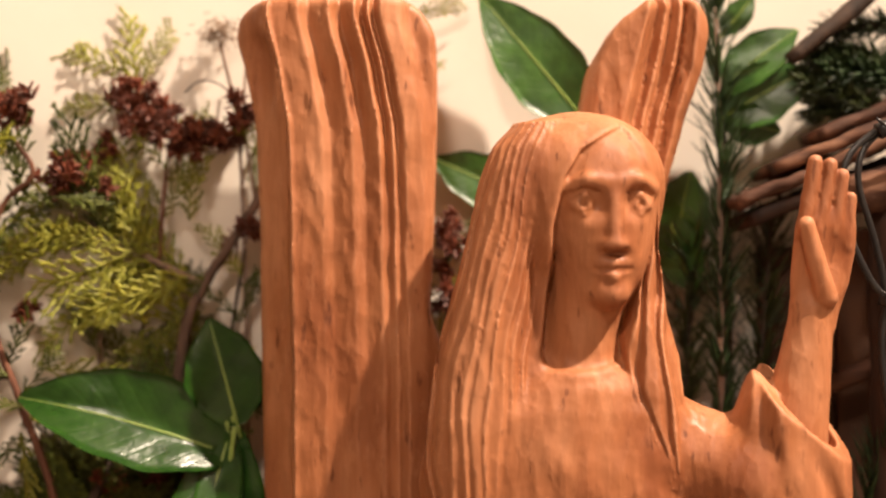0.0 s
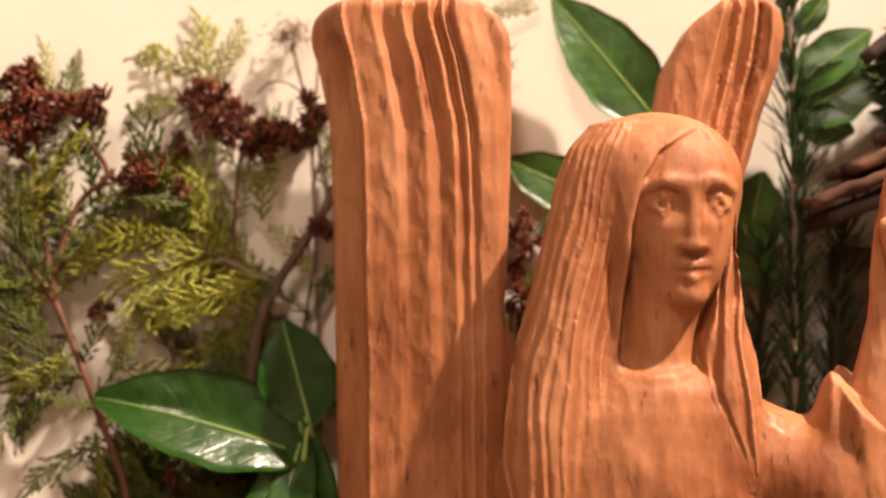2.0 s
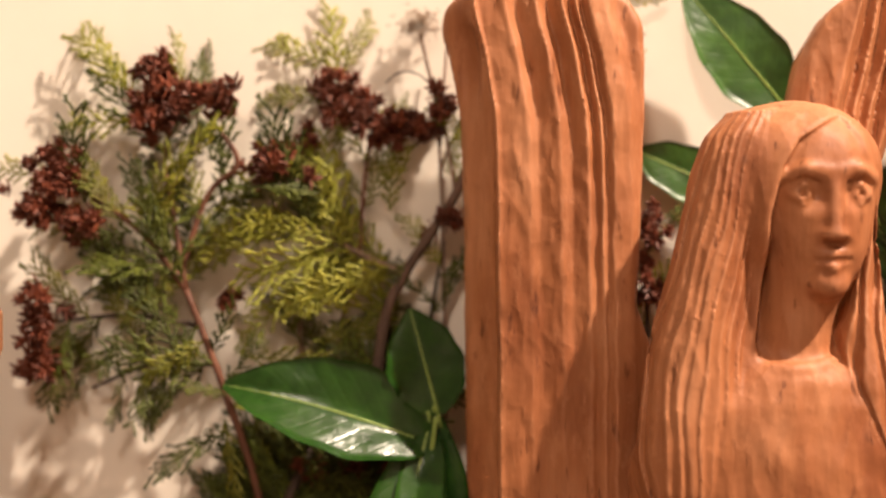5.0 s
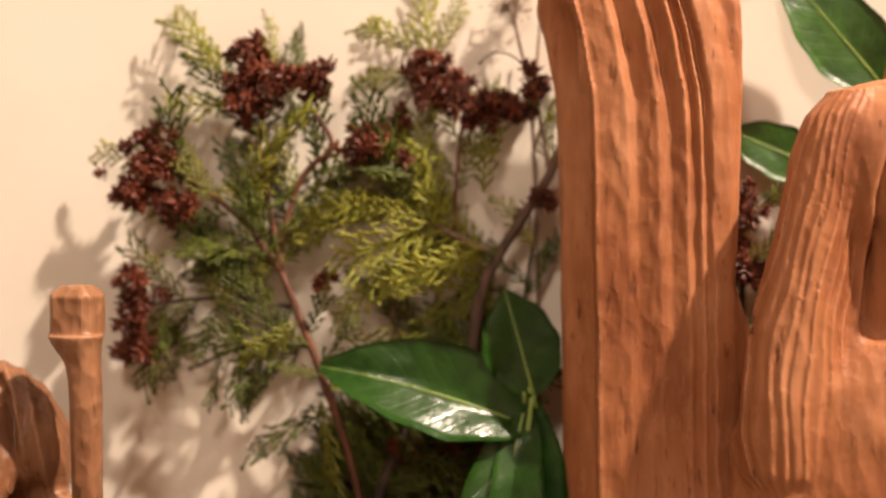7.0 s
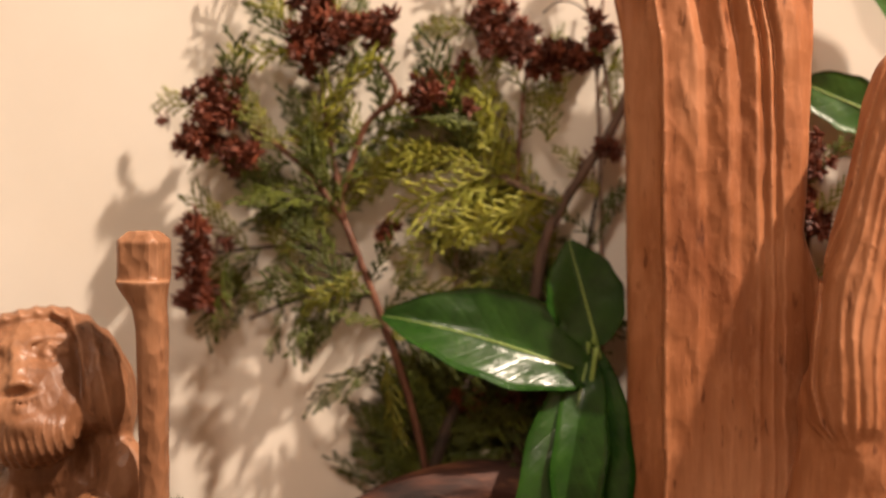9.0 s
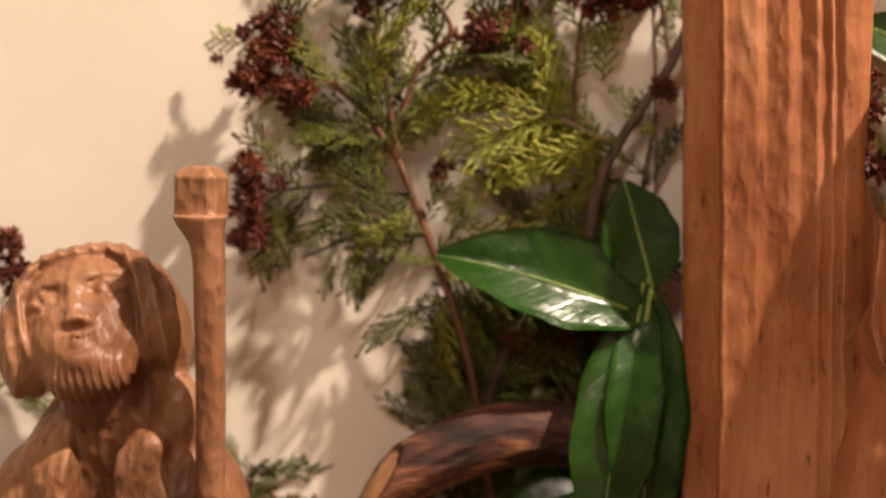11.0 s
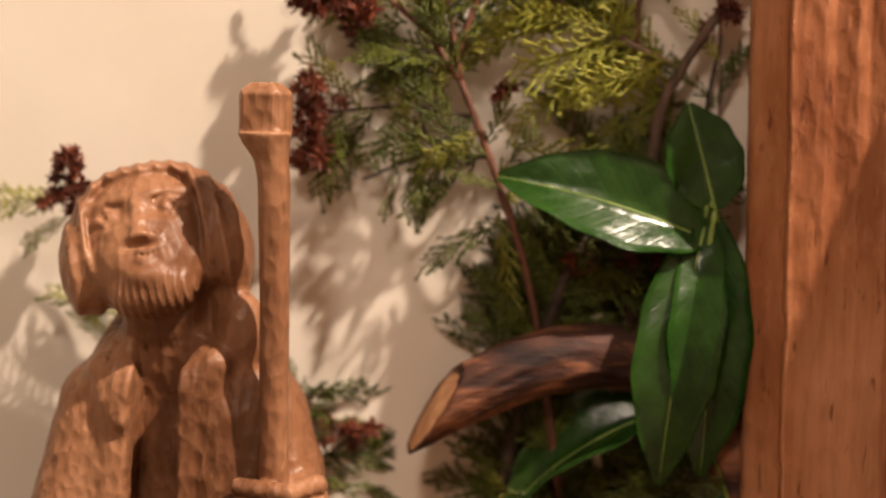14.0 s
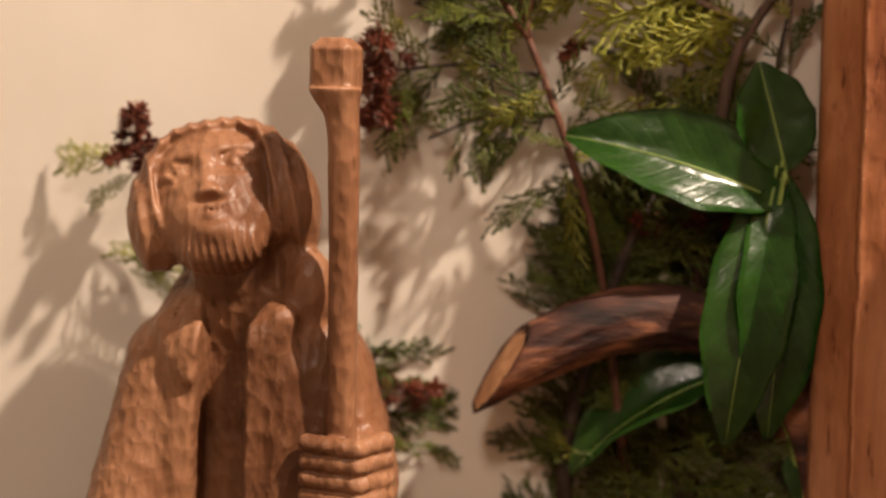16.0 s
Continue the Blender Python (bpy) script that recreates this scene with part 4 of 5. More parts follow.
# the lighter branch beside the broad wing
evergreen("thuja_branch", (-0.17, 0.950, 0.0), "light olive thuja branch with pinkish twigs and dark cones",
    [([(-0.17, 0.950, 0.0), (-0.185, 0.952, 0.25), (-0.172, 0.947, 0.4276), (-0.156, 0.945, 0.4775), (-0.122, 0.946, 0.531), (-0.098, 0.948, 0.59)], 0.0050, 0.0028, TWIG_MID),
     ([(-0.156, 0.945, 0.4775), (-0.19, 0.943, 0.495), (-0.245, 0.942, 0.526)], 0.0026, 0.0014, TWIG_GREY),
     ([(-0.185, 0.944, 0.494), (-0.182, 0.948, 0.54), (-0.178, 0.950, 0.574)], 0.0016, 0.0010, TWIG_RED),
     ([(-0.122, 0.946, 0.531), (-0.130, 0.952, 0.585), (-0.128, 0.955, 0.63)], 0.0013, 0.0008, TWIG_GREY),
     ([(-0.205, 0.955, 0.36), (-0.200, 0.953, 0.43), (-0.192, 0.950, 0.48)], 0.0018, 0.0010, TWIG_GREY),
     ([(-0.222, 0.957, 0.36), (-0.226, 0.953, 0.44), (-0.220, 0.952, 0.49)], 0.0018, 0.0010, TWIG_GREY),
     ([(-0.145, 0.956, 0.38), (-0.139, 0.955, 0.45), (-0.130, 0.954, 0.50)], 0.0016, 0.0010, TWIG_DARK)],
    [([(-0.165, 0.944, 0.483), (-0.20, 0.942, 0.50), (-0.243, 0.941, 0.525)], 17, 0.75, 0.9, 45),
     ([(-0.184, 0.945, 0.50), (-0.182, 0.948, 0.54), (-0.178, 0.950, 0.57)], 7, 0.9, 0.7, 40),
     ([(-0.205, 0.957, 0.37), (-0.200, 0.955, 0.43), (-0.192, 0.952, 0.475)], 7, 0.35, 0.6, 40),
     ([(-0.222, 0.957, 0.37), (-0.226, 0.955, 0.44), (-0.220, 0.954, 0.485)], 7, 0.3, 0.6, 45),
     ([(-0.145, 0.957, 0.39), (-0.139, 0.956, 0.45), (-0.130, 0.955, 0.495)], 8, 0.3, 0.55, 45),
     ([(-0.125, 0.949, 0.53), (-0.112, 0.950, 0.56), (-0.10, 0.950, 0.59)], 5, 0.7, 0.6, 50)],
    [((-0.203, 0.950, 0.596), (-1, 0, 0.12), 15, 0.75, True), ((-0.199, 0.952, 0.606), (-0.05, 0, 1), 30, 0.95, True), ((-0.205, 0.952, 0.618), (-0.85, 0, 0.4), 10, 0.8, True),
     ((-0.196, 0.952, 0.615), (0.55, 0, 0.8), 30, 0.6, True), ((-0.21, 0.94, 0.512), (0.1, 0, 1), 20, 0.9, True), ((-0.165, 0.943, 0.52), (0.1, 0, 1), -20, 0.8, True),
     ((-0.23, 0.936, 0.49), (0.9, 0, -0.25), 10, 1.0, True), ((-0.24, 0.936, 0.46), (0.9, 0, 0.1), 10, 1.0, True), ((-0.22, 0.936, 0.47), (-0.7, 0, -0.4), 20, 0.9, True),
     ((-0.255, 0.930, 0.425), (0.9, 0, -0.15), 50, 0.85, True), ((-0.215, 0.94, 0.435), (0.9, 0, 0.15), 40, 0.8, True)],
    [((-0.203, 0.948, 0.600), (0.006, 0.007), 18), ((-0.187, 0.946, 0.586), (0.009, 0.007), 26), ((-0.165, 0.946, 0.576), (0.009, 0.006), 24), ((-0.146, 0.946, 0.574), (0.006, 0.006), 14),
     ((-0.130, 0.950, 0.590), (0.004, 0.006), 9), ((-0.224, 0.948, 0.563), (0.005, 0.004), 8), ((-0.128, 0.950, 0.515), (0.005, 0.004), 8), ((-0.272, 0.936, 0.466), (0.003, 0.004), 4)], 8)

# lower growth behind the laurel and the log, deep shade built from dark fronds
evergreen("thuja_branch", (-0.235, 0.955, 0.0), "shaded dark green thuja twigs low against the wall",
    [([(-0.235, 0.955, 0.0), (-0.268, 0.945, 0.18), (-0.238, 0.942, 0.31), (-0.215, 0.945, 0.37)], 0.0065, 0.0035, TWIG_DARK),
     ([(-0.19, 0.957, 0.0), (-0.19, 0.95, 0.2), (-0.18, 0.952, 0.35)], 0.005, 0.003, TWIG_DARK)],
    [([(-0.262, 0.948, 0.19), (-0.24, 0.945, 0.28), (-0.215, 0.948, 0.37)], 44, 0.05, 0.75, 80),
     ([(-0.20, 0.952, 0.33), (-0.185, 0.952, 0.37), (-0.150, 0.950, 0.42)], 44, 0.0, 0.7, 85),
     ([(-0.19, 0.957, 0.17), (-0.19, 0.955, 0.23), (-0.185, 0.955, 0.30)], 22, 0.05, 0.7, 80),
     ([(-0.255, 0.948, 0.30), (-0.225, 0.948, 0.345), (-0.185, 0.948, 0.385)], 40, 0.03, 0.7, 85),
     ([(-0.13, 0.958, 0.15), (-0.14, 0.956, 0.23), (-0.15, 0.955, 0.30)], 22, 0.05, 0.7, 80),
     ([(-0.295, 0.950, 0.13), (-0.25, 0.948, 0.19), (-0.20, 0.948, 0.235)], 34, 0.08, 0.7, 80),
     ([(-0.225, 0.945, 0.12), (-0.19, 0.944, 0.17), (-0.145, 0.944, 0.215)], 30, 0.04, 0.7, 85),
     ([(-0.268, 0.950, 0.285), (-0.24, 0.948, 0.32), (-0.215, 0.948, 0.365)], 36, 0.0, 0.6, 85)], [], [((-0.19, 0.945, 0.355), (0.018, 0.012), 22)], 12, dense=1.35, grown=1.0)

# sprigs beside the shepherd
evergreen("thuja_sprig", (-0.50, 0.930, 0.0), "small light green thuja sprig with two brown cones",
    [([(-0.50, 0.930, 0.0), (-0.505, 0.928, 0.2), (-0.530, 0.925, 0.34), (-0.552, 0.917, 0.400)], 0.003, 0.0012, TWIG_DARK)],
    [([(-0.505, 0.928, 0.20), (-0.515, 0.926, 0.28), (-0.53, 0.925, 0.33)], 5, 0.6, 0.6, 50)],
    [((-0.556, 0.915, 0.388), (-1, 0, 0.02), 10, 0.82, True), ((-0.557, 0.915, 0.375), (-1, 0, -0.45), 20, 0.55, True), ((-0.553, 0.922, 0.365), (-0.05, 0, -1), 30, 0.85, True), ((-0.552, 0.922, 0.345), (0.35, 0, -1), -20, 0.7, True)],
    [((-0.5515, 0.912, 0.408), (0.003, 0.006), 9), ((-0.561, 0.912, 0.388), (0.003, 0.003), 6), ((-0.546, 0.914, 0.393), (0.004, 0.006), 8)], 21)
evergreen("thuja_sprig", (-0.41, 0.950, 0.0), "dark green thuja sprig low on the wall",
    [([(-0.41, 0.950, 0.0), (-0.412, 0.950, 0.18), (-0.398, 0.948, 0.26)], 0.003, 0.0014, TWIG_DARK)],
    [([(-0.41, 0.950, 0.20), (-0.402, 0.948, 0.235), (-0.394, 0.948, 0.27)], 7, 0.0, 0.7, 45)],
    [((-0.40, 0.946, 0.262), (1, 0, -0.15), 25, 0.95, False), ((-0.40, 0.946, 0.245), (1, 0, -0.2), -20, 1.0, False), ((-0.395, 0.946, 0.215), (1, 0, 0.0), 10, 1.05, False), ((-0.39, 0.946, 0.20), (1, 0, -0.15), -30, 0.9, False)],
    [((-0.372, 0.944, 0.232), (0.008, 0.005), 9)], 23)
# a little growth seen between wing and hair
evergreen("thuja_sprig", (0.0, 0.965, 0.0), "olive thuja sprig with red-brown cones behind the angel",
    [([(0.0, 0.96, 0.0), (0.004, 0.957, 0.3), (0.002, 0.955, 0.52)], 0.004, 0.0015, TWIG_DARK)],
    [([(0.004, 0.957, 0.36), (0.003, 0.957, 0.44), (0.002, 0.955, 0.52)], 12, 0.35, 0.62, 70)],
    [((-0.02, 0.955, 0.655), (1, 0, 0.12), 40, 0.5, True), ((-0.02, 0.955, 0.618), (1, 0, 0.1), 40, 0.4, True)],
    [((0.003, 0.948, 0.505), (0.006, 0.008), 12), ((0.006, 0.948, 0.465), (0.006, 0.006), 9)], 27)


# ---- laurel ----
def laurel_leaf(owner, origin, base, tip, width, mat=LAUREL, cup=0.25, arch=0.12, roll=0.0, wave=0.0, seed=0):
    """A leathery leaf from base to tip: pointed oval, folded along the midrib, with its raised pale midrib."""
    a, b = Vector(base) - Vector(origin), Vector(tip) - Vector(origin)
    x = (b - a).normalized()
    z = Vector((0, -1, 0.0))
    z = (z - x * z.dot(x)).normalized()
    z = Matrix.Rotation(radians(roll), 3, x) @ z
    y = z.cross(x)
    ln = (b - a).length
    nu, nv = 26, 10

    def place(u, v, lift=0.0):
        w = width / 2 * (math.sin(math.pi * min(1, (u * 0.96 + 0.02)) ** 0.86) ** 0.72) * (1 - 0.25 * max(0, u - 0.8) / 0.2)
        edge = 1 + 0.03 * math.sin(u * 23 + 2 * seed)
        h = arch * ln * (4 * u * (1 - u)) * 0.5 + abs(v) * w * cup + wave * math.sin(u * 9 + seed + 1.5 * v) * abs(v) * w
        return a + x * (ln * u) + y * (v * w * edge) + z * (h - arch * ln * 0.25 + lift)
    bm = bmesh.new()
    uv = bm.loops.layers.uv.new()
    sheets = []
    for lift in (0.0, -0.0006):
        grid = [[bm.verts.new(place(i / nu, 2 * j / nv - 1, lift)) for j in range(nv + 1)] for i in range(nu + 1)]
        sheets.append(grid)
        for i in range(nu):
            for j in range(nv):
                q = [(i, j), (i + 1, j), (i + 1, j + 1), (i, j + 1)]
                f = bm.faces.new([grid[r][c] for r, c in (q if lift == 0 else q[::-1])])
                for loop, (r, c) in zip(f.loops, q if lift == 0 else q[::-1]):
                    loop[uv].uv = (r / nu, 2 * c / nv - 1)
    top, low = sheets
    for j in (0, nv):
        for i in range(nu):
            q = (top[i][j], low[i][j], low[i + 1][j], top[i + 1][j])
            bm.faces.new(q if j else q[::-1])
    leaf = part("leaf", bm, mat, owner)
    bm = bmesh.new()
    line = [place(i / 16, 0, 0.0001) for i in range(17)]
    line = [a - x * 0.008 - z * 0.002] + line
    tube(bm, line, [0.0013] + [0.0010 * (1 - 0.75 * i / 16) for i in range(17)], 6)
    part("midrib", bm, MIDRIB, leaf, "pale green midrib")
    return leaf


def laurel(origin, label, stem, leaves, mat, stem_mat, r=0.003):
    t = thing("laurel_shoot", origin, label, "branch", "laurel shoots on the wall")
    bm = bmesh.new()
    line = smooth_line([Vector(p) - Vector(origin) for p in stem])
    tube(bm, line, [r * (1 - 0.5 * i / (len(line) - 1)) for i in range(len(line))], 8, 0.2)
    part("stem", bm, stem_mat, t)
    for k, (base, tip, width, cup, arch, roll) in enumerate(leaves):
        laurel_leaf(t, origin, base, tip, width, mat, cup, arch, roll, 0.10, k * 1.7)
    return t


laurel((-0.09, 0.93, 0.0), "glossy dark green laurel shoot with long leathery leaves",
       [(-0.09, 0.93, 0.0), (-0.118, 0.932, 0.20), (-0.150, 0.935, 0.27), (-0.139, 0.924, 0.345), (-0.1335, 0.920, 0.388)],
       [((-0.135, 0.924, 0.371), (-0.270, 0.918, 0.410), 0.062, 0.42, 0.16, 27), ((-0.1325, 0.928, 0.388), (-0.151, 0.934, 0.456), 0.050, 0.30, 0.05, 8),
        ((-0.140, 0.919, 0.383), (-0.1660, 0.908, 0.213), 0.054, 0.34, 0.30, 8), ((-0.135, 0.922, 0.386), (-0.1375, 0.916, 0.217), 0.052, 0.34, 0.30, -2),
        ((-0.160, 0.936, 0.262), (-0.266, 0.928, 0.190), 0.060, 0.55, 0.20, 58), ((-0.104, 0.934, 0.245), (-0.116, 0.927, 0.17), 0.034, 0.2, 0.1, 30)], LAUREL, MIDRIB)
laurel((0.11, 0.965, 0.0), "laurel shoot with broad matt green leaves against the wall",
       [(0.11, 0.965, 0.0), (0.112, 0.960, 0.35), (0.108, 0.955, 0.54), (0.098, 0.953, 0.582)],
       [((0.097, 0.953, 0.580), (0.0265, 0.950, 0.665), 0.052, 0.16, 0.05, 6), ((0.060, 0.960, 0.530), (-0.006, 0.958, 0.560), 0.036, 0.16, 0.05, 0),
        ((0.150, 0.960, 0.52), (0.165, 0.955, 0.47), 0.035, 0.2, 0.1, 30), ((0.155, 0.960, 0.50), (0.163, 0.955, 0.55), 0.04, 0.2, 0.1, -30)], LAUREL_SOFT, TWIG_DARK)
laurel((0.185, 0.97, 0.0), "laurel tip with young green leaves beside the rosemary",
       [(0.185, 0.97, 0.0), (0.190, 0.965, 0.40), (0.186, 0.958, 0.585), (0.182, 0.955, 0.61)],
       [((0.182, 0.953, 0.603), (0.233, 0.948, 0.642), 0.034, 0.2, 0.1, -25), ((0.184, 0.952, 0.585), (0.240, 0.945, 0.616), 0.040, 0.2, 0.12, -10), ((0.186, 0.955, 0.640), (0.205, 0.95, 0.665), 0.018, 0.2, 0.1, 0),
        ((0.186, 0.955, 0.585), (0.222, 0.950, 0.575), 0.028, 0.2, 0.1, 20)], LAUREL_SOFT, TWIG_DARK)


# ---- needle-leaved twigs ----
def needle_twig(name, label, stem, r, lengths, count, mat, stem_mat, seed, lean=55, width=0.0011, from_share=0.35):
    rnd = random.Random(seed)
    o = Vector(stem[0])
    t = thing(name, stem[0], label, "branch", name.replace("_", " ") + "s round the stable")
    line = smooth_line([Vector(p) - o for p in stem], 10)
    bm = bmesh.new()
    tube(bm, line, [r * (1 - 0.6 * i / (len(line) - 1)) for i in range(len(line))], 8, 0.3)
    part("stem", bm, stem_mat, t)
    bm = bmesh.new()
    for i in range(count):
        k = (from_share + (1 - from_share) * i / count) * (len(line) - 1.001)
        a, b = line[int(k)], line[int(k) + 1]
        way = (b - a).normalized()
        side = way.orthogonal()
        side = Matrix.Rotation(rnd.uniform(0, 2 * math.pi), 3, way) @ side
        l = radians(lean + rnd.uniform(-22, 22))
        d = (way * math.cos(l) + side.normalized() * math.sin(l)).normalized()
        ln = rnd.uniform(*lengths)
        p = a.lerp(b, k % 1)
        s = d.cross(way).normalized()
        n = s.cross(d)
        rows = []
        for q, w in ((0, 0.5), (0.35, 1), (0.75, 0.9), (1.0, 0.15)):
            c = p + d * ln * q + way * (0.18 * ln * q * q)
            rows.append([bm.verts.new(c + s * width * w), bm.verts.new(c + n * width * 0.45 * w), bm.verts.new(c - s * width * w)])
        for r0, r1 in zip(rows, rows[1:]):
            for j in range(3):
                bm.faces.new((r0[j], r0[(j + 1) % 3], r1[(j + 1) % 3], r1[j]))
    needles = part("needles", bm, mat, t)
    needles["kind"] = "stuff"
    return t


needle_twig("rosemary_twig", "upright rosemary twig with narrow dark green needles", [(0.180, 0.945, 0.0), (0.181, 0.945, 0.30), (0.1805, 0.942, 0.45), (0.181, 0.944, 0.55), (0.1795, 0.948, 0.66)],
            0.0034, (0.020, 0.040), 300, NEEDLE, TWIG_GREY, 41, 44, 0.0012)
needle_twig("rosemary_twig", "rosemary twig with dark needles behind the angel", [(0.157, 0.955, 0.0), (0.158, 0.955, 0.30), (0.160, 0.955, 0.42), (0.164, 0.955, 0.50)],
            0.0028, (0.018, 0.036), 150, NEEDLE_DARK, TWIG_DARK, 42, 50, 0.0012, 0.55)
needle_twig("rosemary_twig", "rosemary twig leaning towards the stable", [(0.195, 0.955, 0.0), (0.200, 0.955, 0.30), (0.208, 0.952, 0.42), (0.216, 0.95, 0.52)],
            0.0028, (0.018, 0.038), 150, NEEDLE_DARK, TWIG_DARK, 43, 48, 0.0012, 0.5)
needle_twig("conifer_twig", "dark conifer twig above the stable roof", [(0.33, 0.955, 0.555), (0.29, 0.95, 0.585), (0.262, 0.948, 0.600), (0.236, 0.945, 0.607)],
            0.003, (0.010, 0.020), 700, NEEDLE_DARK, TWIG_DARK, 44, 60, 0.0014, 0.05)
needle_twig("conifer_twig", "dark conifer twig above the stable roof", [(0.34, 0.96, 0.59), (0.30, 0.955, 0.615), (0.27, 0.952, 0.625), (0.245, 0.95, 0.622)],
            0.003, (0.010, 0.020), 700, NEEDLE_DARK, TWIG_DARK, 45, 60, 0.0014, 0.05)
needle_twig("rosemary_twig", "low rosemary twig beside the stable wall", [(0.245, 0.93, 0.0), (0.248, 0.93, 0.22), (0.262, 0.925, 0.31), (0.285, 0.92, 0.375)],
            0.0028, (0.022, 0.036), 200, NEEDLE, TWIG_DARK, 46, 50, 0.0013, 0.45)
needle_twig("conifer_twig", "dark conifer twig above the stable roof", [(0.35, 0.958, 0.62), (0.31, 0.955, 0.640), (0.285, 0.952, 0.645), (0.255, 0.95, 0.640)],
            0.003, (0.010, 0.018), 320, NEEDLE_DARK, TWIG_DARK, 47, 55, 0.0011, 0.05)


def build_bough():
    o = Vector((0.36, 0.945, 0.72))
    t = thing("bare_bough", o, "bare dark brown bough lying above the stable roof", "branch")
    bm = bmesh.new()
    tube(bm, smooth_line([Vector(p) - o for p in ((0.36, 0.945, 0.72), (0.30, 0.94, 0.682), (0.262, 0.936, 0.650), (0.224, 0.934, 0.620))]), [0.009 - 0.00025 * i for i in range(19)], 14, 0.3)
    part("stem", bm, TWIG_DARK, t)


build_bough()
for k, (pts, seed) in enumerate((([(0.35, 0.955, 0.575), (0.31, 0.95, 0.602), (0.28, 0.946, 0.612), (0.252, 0.944, 0.614)], 61), ([(0.34, 0.96, 0.565), (0.30, 0.957, 0.578), (0.27, 0.955, 0.588), (0.246, 0.953, 0.592)], 62))):
    needle_twig("conifer_twig", "dense dark green conifer twig above the stable roof", pts, 0.0026, (0.010, 0.020), 620, NEEDLE if k == 0 else NEEDLE_DARK, TWIG_DARK, seed, 62, 0.0014, 0.05)


# ---- log with a slanting sawn end ----
LOG_BARK = simple("log_bark", [(0.34, (0.018, 0.008, 0.006)), (0.5, (0.09, 0.034, 0.022)), (0.66, (0.36, 0.145, 0.070))], 70, 0.7, 0.35, (0.18, 1.0, 1.0), (0.9, 0.004), 25)
LOG_END = simple("log_sawn_end", [(0.3, (0.40, 0.19, 0.09)), (0.7, (0.66, 0.38, 0.20))], 120, 0.7, 0.3, (1, 1, 0.4), (0.5, 0.001))


def build_log():
    o = Vector((-0.22, 0.93, 0.0))
    t = thing("branch_log", o, "curved log with dark furrowed bark and pale slanting sawn end", "log")
    line = smooth_line([Vector(p) - o for p in ((-0.345, 0.905, 0.233), (-0.318, 0.908, 0.251), (-0.280, 0.914, 0.272), (-0.235, 0.924, 0.289), (-0.185, 0.940, 0.290), (-0.135, 0.9445, 0.264), (-0.105, 0.945, 0.20), (-0.09, 0.945, 0.08), (-0.085, 0.945, 0.0))], 12)
    sides, rings = 56, []
    saw, face = Vector((-0.303, 0.905, 0.264)) - o, Vector((-0.80, -0.38, 0.46)).normalized()
    bm = bmesh.new()
    for i, p in enumerate(line):
        way = (line[min(i + 1, len(line) - 1)] - line[max(i - 1, 0)]).normalized()
        a = way.cross(Vector((0, 1, 0))).normalized()
        b = way.cross(a)
        s = i / (len(line) - 1)
        r = 0.0172 + 0.0045 * math.sin(2.6 * s) - 0.0030 * max(0.0, 1 - s / 0.22)
        ring = []
        for k in range(sides):
            g = 2 * math.pi * k / sides
            c = Vector((math.cos(g) * 4.5, math.sin(g) * 4.5, i * 0.07))
            rr = r * (1 + 0.06 * noise.noise(c * 0.35)) + 0.0016 * noise.noise(c * 1.4) - 0.0022 * max(0, noise.noise(c * 0.8 + Vector((7, 3, 1)))) ** 0.7
            q = p + (a * math.cos(g) + b * math.sin(g)) * rr
            past = (q - saw).dot(face)
            ring.append(bm.verts.new(q - way * (past / way.dot(face)) if past > 0 else q))
        rings.append(ring)
    for r0, r1 in zip(rings, rings[1:]):
        for k in range(sides):
            bm.faces.new((r0[k], r0[(k + 1) % sides], r1[(k + 1) % sides], r1[k]))
    ends = [v.co.copy() for v in rings[0]]
    part("bark", bm, LOG_BARK, t)
    bm = bmesh.new()
    mid = sum(ends, Vector()) / len(ends)
    inner = [bm.verts.new(mid.lerp(e, 0.55) + Vector((-0.0012, -0.0008, 0.0006 * math.sin(3 * k)))) for k, e in enumerate(ends)]
    outer = [bm.verts.new(mid.lerp(e, 0.985)) for e in ends]
    c = bm.verts.new(mid + Vector((-0.0015, -0.001, 0)))
    for k in range(sides):
        j = (k + 1) % sides
        bm.faces.new((outer[k], inner[k], inner[j], outer[j]))
        bm.faces.new((inner[k], c, inner[j]))
    bmesh.ops.recalc_face_normals(bm, faces=bm.faces[:])
    part("cut_end", bm, LOG_END, t, "pale sawn end grain")


build_log()


def build_peg():
    o = Vector((-0.206, 0.952, 0.0))
    t = thing("cut_twig", o, "pale peeled twig stub standing behind the log", "twig")
    bm = bmesh.new()
    tube(bm, [(0, 0, 0.0), (0.001, 0, 0.2), (0, 0, 0.327), (0, 0, 0.329)], [0.004, 0.0038, 0.0036, 0.0028], 10, 0.1)
    part("stem", bm, simple("peeled_twig", [(0.3, (0.5, 0.42, 0.32)), (0.7, (0.66, 0.57, 0.45))], 60, 0.7), t)


build_peg()


